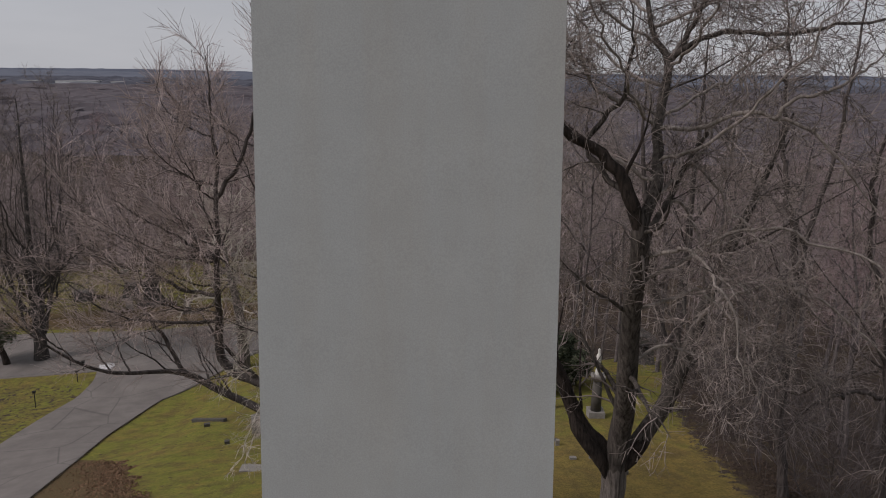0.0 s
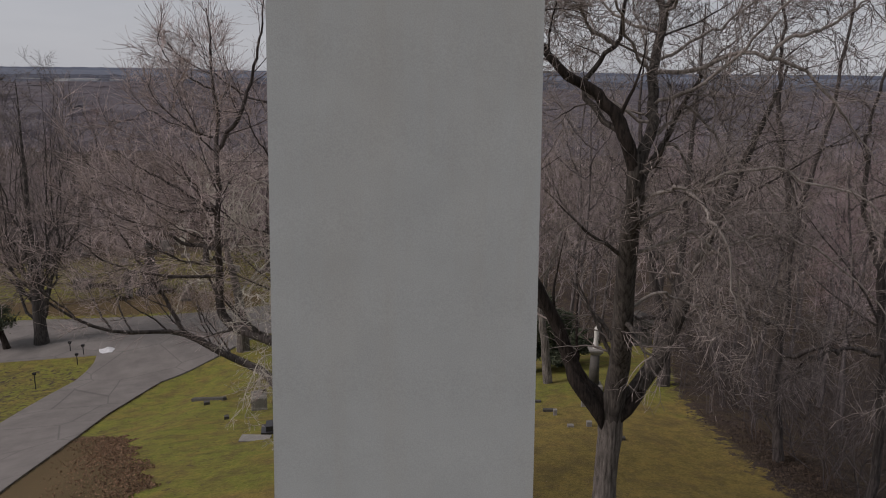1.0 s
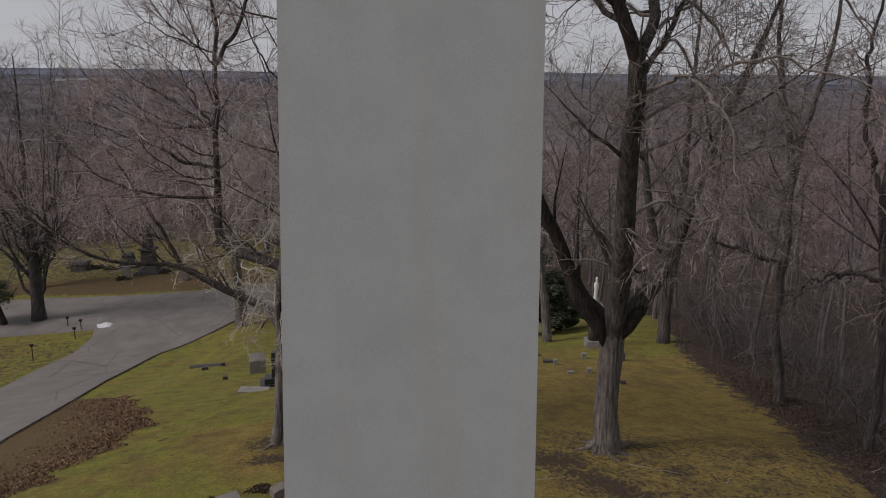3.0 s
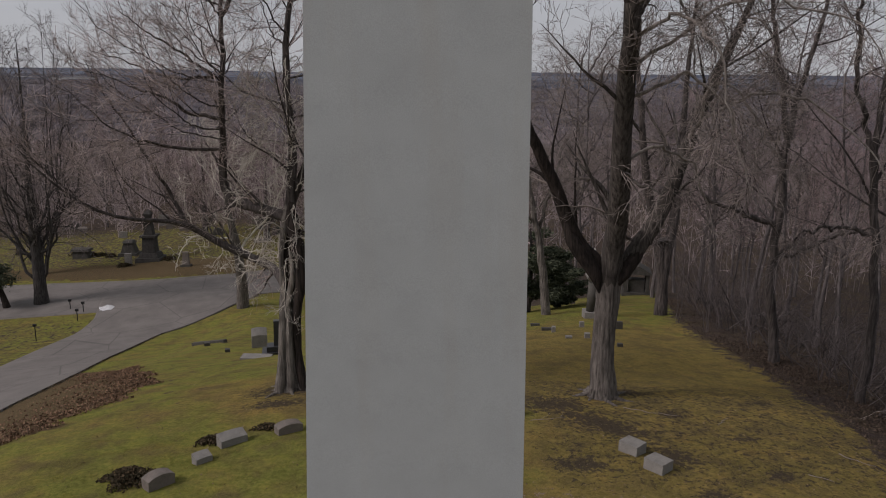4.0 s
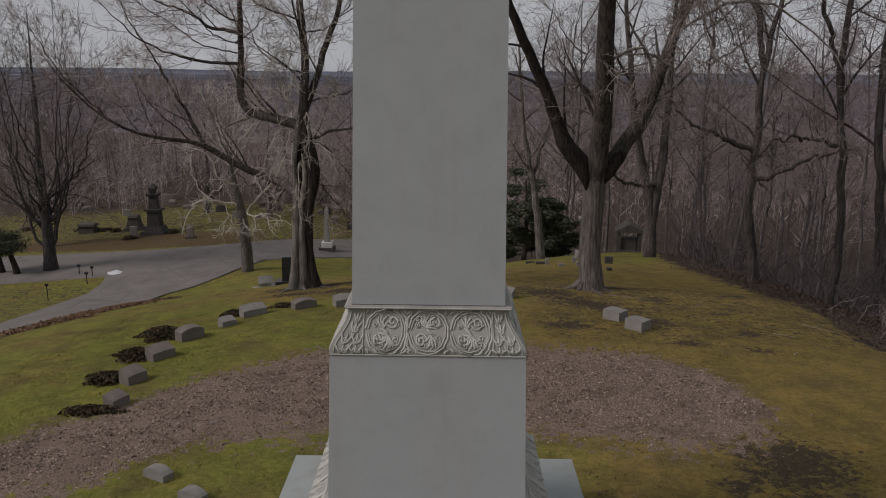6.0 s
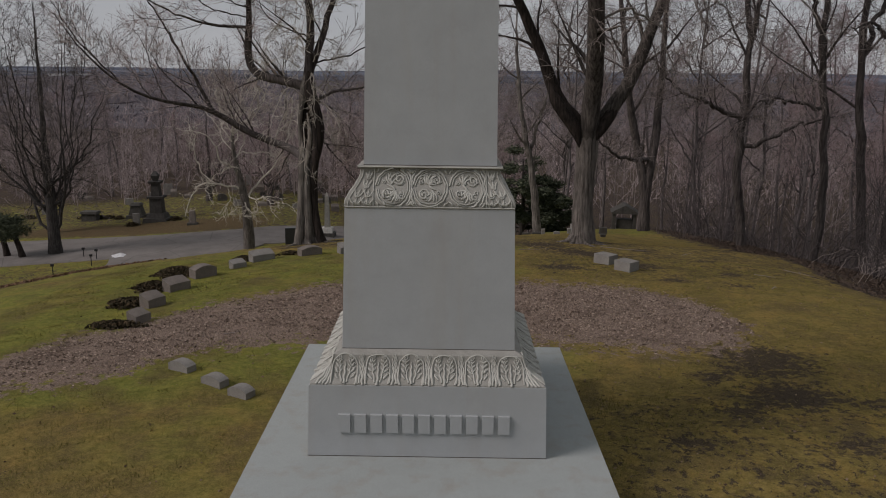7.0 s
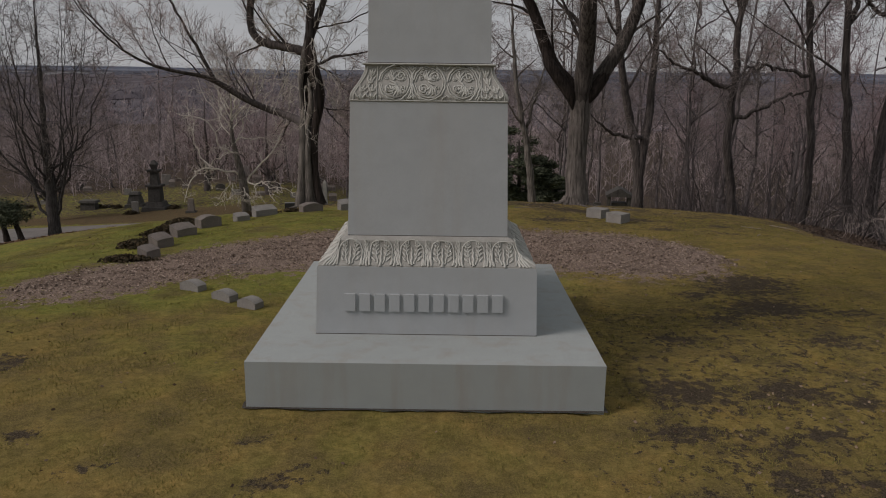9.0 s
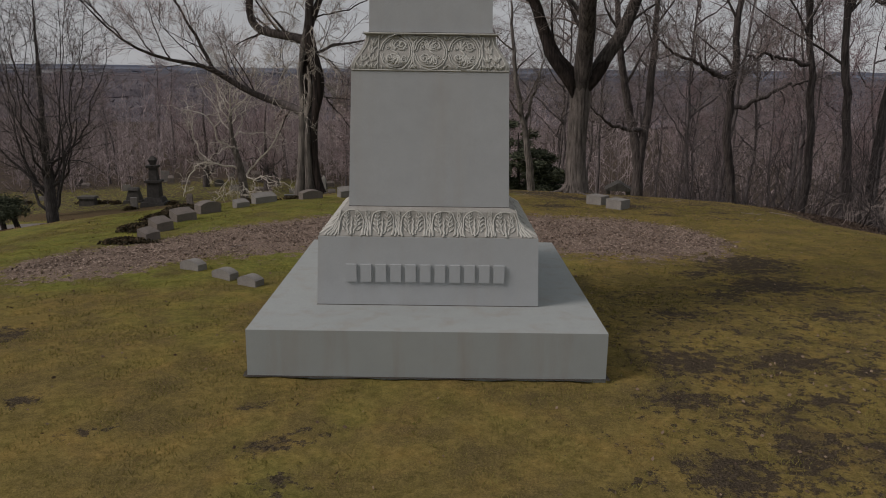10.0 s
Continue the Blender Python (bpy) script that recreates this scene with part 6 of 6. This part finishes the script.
building(-606, 1000, 26, 14, 13.8, BRICK_WALL, "dull brick building in the distance")
building(-440, 1000, 18, 10, 12.6, WHITE_WALL, "small pale building among distant trees")


# ---- graves beyond the knoll ----
def stepped(x, y, label, parts, name="monument", turn=0.0, group="far monuments"):
    """A monument of stacked blocks: rows of name, width, depth, height, top width, material."""
    ob = thing(name, x, y, gz(x, y) - 0.05, label, "monument", group, turn)
    z = 0.0
    for pn, w, d, h, tw, mat in parts:
        part(pn, loft([(w / 2, d / 2, z - (0.15 if z == 0 else 0)), (tw / 2, d / 2 * tw / w, z + h)], 0.02), mat, ob)
        z += h
    return ob


black = stepped(-8.70, 32.0, "black polished granite family monument on a stepped base", [("step", 1.9, 1.0, 0.30, 1.9, BLACK_STONE), ("step", 1.4, 0.75, 0.28, 1.4, BLACK_STONE), ("tablet", 0.66, 0.36, 1.35, 0.64, BLACK_STONE)], turn=12)
ledger = thing("ledger_stone", -9.55, 30.3, gz(-9.55, 30.3), "flat grey ledger stone lying in the grass", "grave slab")
part("slab", block(1.5, 0.7, 0.16, -0.05, 0.02), HEADSTONE_GREY, ledger)
headstone(-12.2, 41.0, 1.0, 0.35, 1.35, "slant", HEADSTONE_GREY, "upright grey granite headstone on the slope", face=(0.3, -1), group="graves on the slope")
kx, ky = -17.14, 45.80
kerb = new("grave_kerb", mesh_of("grave_kerb", block(3.60, 0.32, 0.34, -0.2, 0.03), OLD_STONE))
kerb.matrix_world = pose(kx, ky, gz(kx, ky) + 0.02, 0, 0, -32.0) @ pose(0, 0, 0, 0, -15.5, 0)
tagged(kerb, "long low dark stone kerb in the sloping lawn", "kerb")
for bx, by, bs in ((-13.2, 44.0, 0.5), (-16.6, 43.8, 0.4), (-12.0, 46.5, 0.45), (-13.4, 38.0, 0.3), (-11.4, 48.5, 0.5)):
    headstone(bx, by, bs, 0.3, 0.22, "flat", OLD_STONE, "small low dark grave marker on the slope", face=(0.3, -1), group="graves on the slope")
headstone(-6.4, 33.5, 0.8, 0.3, 0.3, "flat", OLD_STONE, "low dark marker behind the old maple", face=(0, -1), group="graves on the slope")
stepped(-13.45, 74.4, "slender pale marble obelisk on a stepped base", [("step", 1.7, 1.7, 0.5, 1.7, OLD_STONE), ("step", 1.2, 1.2, 0.6, 1.15, PALE_STONE), ("shaft", 0.62, 0.62, 3.6, 0.42, CONCRETE), ("cap", 0.42, 0.42, 0.4, 0.05, CONCRETE)], "small_obelisk")
stepped(-36.5, 84.0, "tall dark weathered monument with stacked blocks", [("step", 3.1, 2.6, 0.5, 2.9, SOOT_STONE), ("step", 2.4, 2.0, 0.6, 2.0, SOOT_STONE), ("die", 1.55, 1.4, 1.9, 1.4, SOOT_STONE), ("cornice", 1.9, 1.7, 0.25, 1.9, SOOT_STONE), ("column", 1.05, 0.95, 1.6, 0.85, SOOT_STONE), ("capital", 1.3, 1.2, 0.3, 1.5, SOOT_STONE), ("urn", 0.5, 0.5, 0.7, 0.9, SOOT_STONE), ("cap", 0.9, 0.9, 0.5, 0.2, SOOT_STONE)])
stepped(-40.8, 88.0, "grey tapering monument with a flat cap", [("plinth", 2.4, 1.9, 0.4, 2.3, OLD_STONE), ("die", 1.8, 1.4, 1.3, 1.2, OLD_STONE), ("cap", 1.5, 1.3, 0.3, 1.0, OLD_STONE)])
stepped(-47.0, 88.0, "low dark sarcophagus tomb with a slab lid", [("chest", 2.0, 1.2, 1.0, 1.9, OLD_STONE), ("lid", 2.3, 1.5, 0.3, 2.1, OLD_STONE)])
stepped(-30.5, 79.2, "small upright headstone beside the lane", [("base", 1.2, 0.7, 0.3, 1.2, OLD_STONE), ("tablet", 0.8, 0.4, 1.5, 0.6, HEADSTONE)], "headstone")
g = np.random.default_rng(9)
for i in range(34):
    hx, hy = -58 + 52 * g.random(), 80 + 34 * g.random()
    if hx > -30 and hy < 84:
        hy += 8
    headstone(hx, hy, 0.7 + 0.7 * g.random(), 0.35, 0.6 + 1.1 * g.random() ** 2, ("arch", "slant", "flat")[i % 3], (OLD_STONE, HEADSTONE, HEADSTONE_GREY)[i % 3], "weathered headstone in the lower burial ground", face=(0.1, -1), group="far headstones")
for hx, hy, hw, hh, mat in ((5.25, 31.2, 1.0, 0.28, OLD_STONE), (5.45, 30.4, 0.3, 0.6, HEADSTONE_GREY), (4.86, 33.3, 0.8, 0.25, OLD_STONE), (7.16, 32.1, 0.4, 0.6, HEADSTONE_GREY), (6.75, 28.3, 0.4, 0.5, HEADSTONE_GREY), (5.85, 28.1, 0.5, 0.25, HEADSTONE_GREY), (9.0, 31.8, 0.7, 0.8, OLD_STONE), (7.9, 26.5, 0.4, 0.3, OLD_STONE)):
    headstone(hx, hy, hw * 0.6, 0.2, hh * 0.5, "flat", mat, "small grey headstone on the far lawn", face=(0, -1), group="headstones at the lawn's end")

# figure on a column, one plain mesh
col = thing("statue_column", 8.3, 35.6, gz(8.3, 35.6), "pale stone column on a square base carrying a small figure", "monument")
part("base", block(0.9, 0.9, 0.5, -0.1, 0.02), HEADSTONE_GREY, col)
bm = bmesh.new()
bmesh.ops.create_cone(bm, cap_ends=True, segments=20, radius1=0.30, radius2=0.25, depth=1.8, matrix=pose(0, 0, 1.3))
part("column", bm, OLD_STONE, col, smooth=True)
part("capital", loft([(0.26, 0.26, 2.18), (0.38, 0.38, 2.4), (0.38, 0.38, 2.5)], 0.01), HEADSTONE_GREY, col)
bm = bmesh.new()
last = None
for r, z in ((0.20, 0), (0.24, 0.08), (0.17, 0.35), (0.15, 0.7), (0.20, 0.95), (0.17, 1.08), (0.07, 1.16), (0.10, 1.26), (0.09, 1.36), (0.01, 1.42)):
    ring = [bm.verts.new((r * math.cos(a * math.pi / 6) * (1.0 if a % 2 else 0.93), r * 0.8 * math.sin(a * math.pi / 6), z)) for a in range(12)]
    if last:
        for a in range(12):
            bm.faces.new((last[a], last[(a + 1) % 12], ring[(a + 1) % 12], ring[a]))
    last = ring
statue = new("statue", mesh_of("statue", bm, PALE_STONE, True))
statue.matrix_world = pose(8.3, 35.6, gz(8.3, 35.6) + 2.5) @ Matrix.Diagonal((0.78, 0.78, 1.10, 1))
tagged(statue, "small pale draped stone figure on a column", "statue")

# roofed tomb at the end of the lawn
tomb = thing("roofed_tomb", 15.4, 54.0, gz(15.4, 54.0), "small grey stone tomb with a gabled roof between posts", "tomb", turn=-10)
tomb.scale = (0.85, 0.85, 0.98)
part("plinth", block(2.6, 2.2, 0.7, -0.3, 0.03), OLD_STONE, tomb)
for px in (-1.0, 1.0):
    for py in (-0.8, 0.8):
        part("post", block(0.32, 0.32, 1.7, 0.4, 0.02), OLD_STONE, tomb).location = (px, py, 0)
part("chest", block(1.5, 1.2, 1.0, 0.4, 0.02), OLD_STONE, tomb)
part("roof", loft([(1.35, 1.2, 2.0), (1.35, 1.2, 2.1), (0.12, 1.2, 2.7)], 0.02), OLD_STONE, tomb)


# evergreen at the end of the lawn and dark clumps across the lane
def evergreen(x, y, rx, high, n, seed, label):
    g = np.random.default_rng(seed)
    z = gz(x, y)
    ob = thing("evergreen_shrub", x, y, z, label, "shrub", "evergreens")
    clumps = g.normal(size=(60, 3))
    clumps /= np.linalg.norm(clumps, axis=1, keepdims=True)
    clumps = clumps * (0.45 + 0.55 * g.random((60, 1))) * np.array([rx, rx * 0.8, high / 2]) + np.array([0, 0, high * 0.5])
    clumps[:, 2] = np.abs(clumps[:, 2])
    c = np.repeat(clumps, n // 60, axis=0) + g.normal(size=(n // 60 * 60, 3)) * np.array([0.24, 0.24, 0.11]) * rx / 3
    c[:, 2] = np.maximum(c[:, 2], 0.03)
    stem = np.array([[[0, 0, -0.2], [0.1, 0, high * 0.4], [0, 0.1, high * 0.85]]])
    P, R = stem, np.array([[0.2, 0.14, 0.04]])
    limbs = sprout(g, P, R, 12, (0.1, 1.0), rx * 0.9, 65, 5, 0.02, 0.15, 0.5, 0.02)
    part_mesh("trunk", mesh_arrays("trunk", *join([tubes(P, R, 7), tubes(*limbs, 5)]), BARK_DARK, True), ob)
    part_mesh("foliage", mesh_arrays("foliage", *leaf_quads(g, c, 0.075, 0.45, 3.4), LEAF_GREEN), ob, "dark green needled sprays")


evergreen(5.5, 43.2, 3.3, 6.8, 39000, 501, "dark spreading evergreen at the end of the lawn")
evergreen(7.9, 45.6, 2.2, 4.0, 20000, 502, "dark evergreen behind the slender tree")


def yew(x, y, lean, seed):
    """A small evergreen with a dark leaning trunk bare to head height under a dense low crown."""
    g = np.random.default_rng(seed)
    ob = thing("yew_tree", x, y, gz(x, y), "small dark evergreen with a bare leaning trunk by the lane", "tree", "evergreens")
    P, R = smooth_line([(0, 0, -0.3), (lean * 0.2, 0, 0.8), (lean * 0.7, 0, 2.2), (lean, 0, 3.8)], [0.40, 0.29, 0.24, 0.10], 12)
    limbs = sprout(g, P[None], R[None], 14, (0.55, 1.0), 1.9, 70, 5, 0.03, 0.15, 0.4, 0.02)
    part_mesh("trunk", mesh_arrays("trunk", *join([tubes(P[None], R[None], 9), tubes(*limbs, 5)]), BARK_WET, True), ob)
    tips = limbs[0][:, 2:].reshape(-1, 3)
    c = np.repeat(tips, 140, axis=0) + g.normal(size=(len(tips) * 140, 3)) * np.array([0.42, 0.42, 0.24])
    part_mesh("foliage", mesh_arrays("foliage", *leaf_quads(g, c, 0.09, 0.45, 2.8), LEAF_GREEN), ob, "dark green needled sprays")


yew(-45.0, 65.2, -0.5, 511)
yew(-42.9, 64.3, -0.9, 512)
for bx, by, bs in ((-57.1, 91.8, 1.2), (-48.5, 89.6, 1.3), (-46.4, 89.0, 1.2), (-44.8, 88.5, 1.2), (-43.0, 87.4, 0.9), (-38.8, 81.4, 1.1), (-34.0, 83.3, 1.0)):
    cover_patch(bx, by, bs, 0.5, 0, 500, int(900 + bx), high=0.45, label="low dark clump of ground cover among far graves", size=0.12)


# ---- by the lane: small black box lights, snow ----
def box_light(x, y, h, label="small black box lantern on a thin post in the grass"):
    ob = thing("post_light", x, y, gz(x, y), label, "light", "post lights by the lane")
    part("post", block(0.06, 0.06, h, -0.1, 0.005), BLACK_METAL, ob)
    part("box", block(0.24, 0.18, 0.16, h - 0.1, 0.02), BLACK_METAL, ob)
    part("cap", loft([(0.15, 0.12, h + 0.06), (0.12, 0.09, h + 0.10)], 0.005), BLACK_METAL, ob)


box_light(-34.3, 53.7, 1.4)
box_light(-33.6, 59.4, 1.05)
box_light(-36.0, 62.9, 0.9)
box_light(-34.2, 61.8, 0.95)
g = np.random.default_rng(4)
bm = bmesh.new()
bmesh.ops.create_grid(bm, x_segments=24, y_segments=16, size=1.0)
for v in bm.verts:
    r = math.hypot(v.co.x, v.co.y)
    wob = 0.72 + 0.28 * noise.noise(Vector((v.co.x * 2.1, v.co.y * 2.1, 3.0)))
    v.co.z = max(0.0, (wob - r)) * 0.35 + 0.02 * noise.noise(v.co * 6)
    v.co.x, v.co.y = v.co.x * 1.25, v.co.y * 1.1
bmesh.ops.delete(bm, geom=[v for v in bm.verts if v.co.z < 0.004], context="VERTS")
patch = new("snow_patch", mesh_of("snow_patch", bm, SNOW, True))
patch.matrix_world = pose(-32.3, 62.6, gz(-32.3, 62.6) + 0.08, 0, 0, 20)
tagged(patch, "last small heap of old snow at the corner of the lane", "snow", kind="stuff")
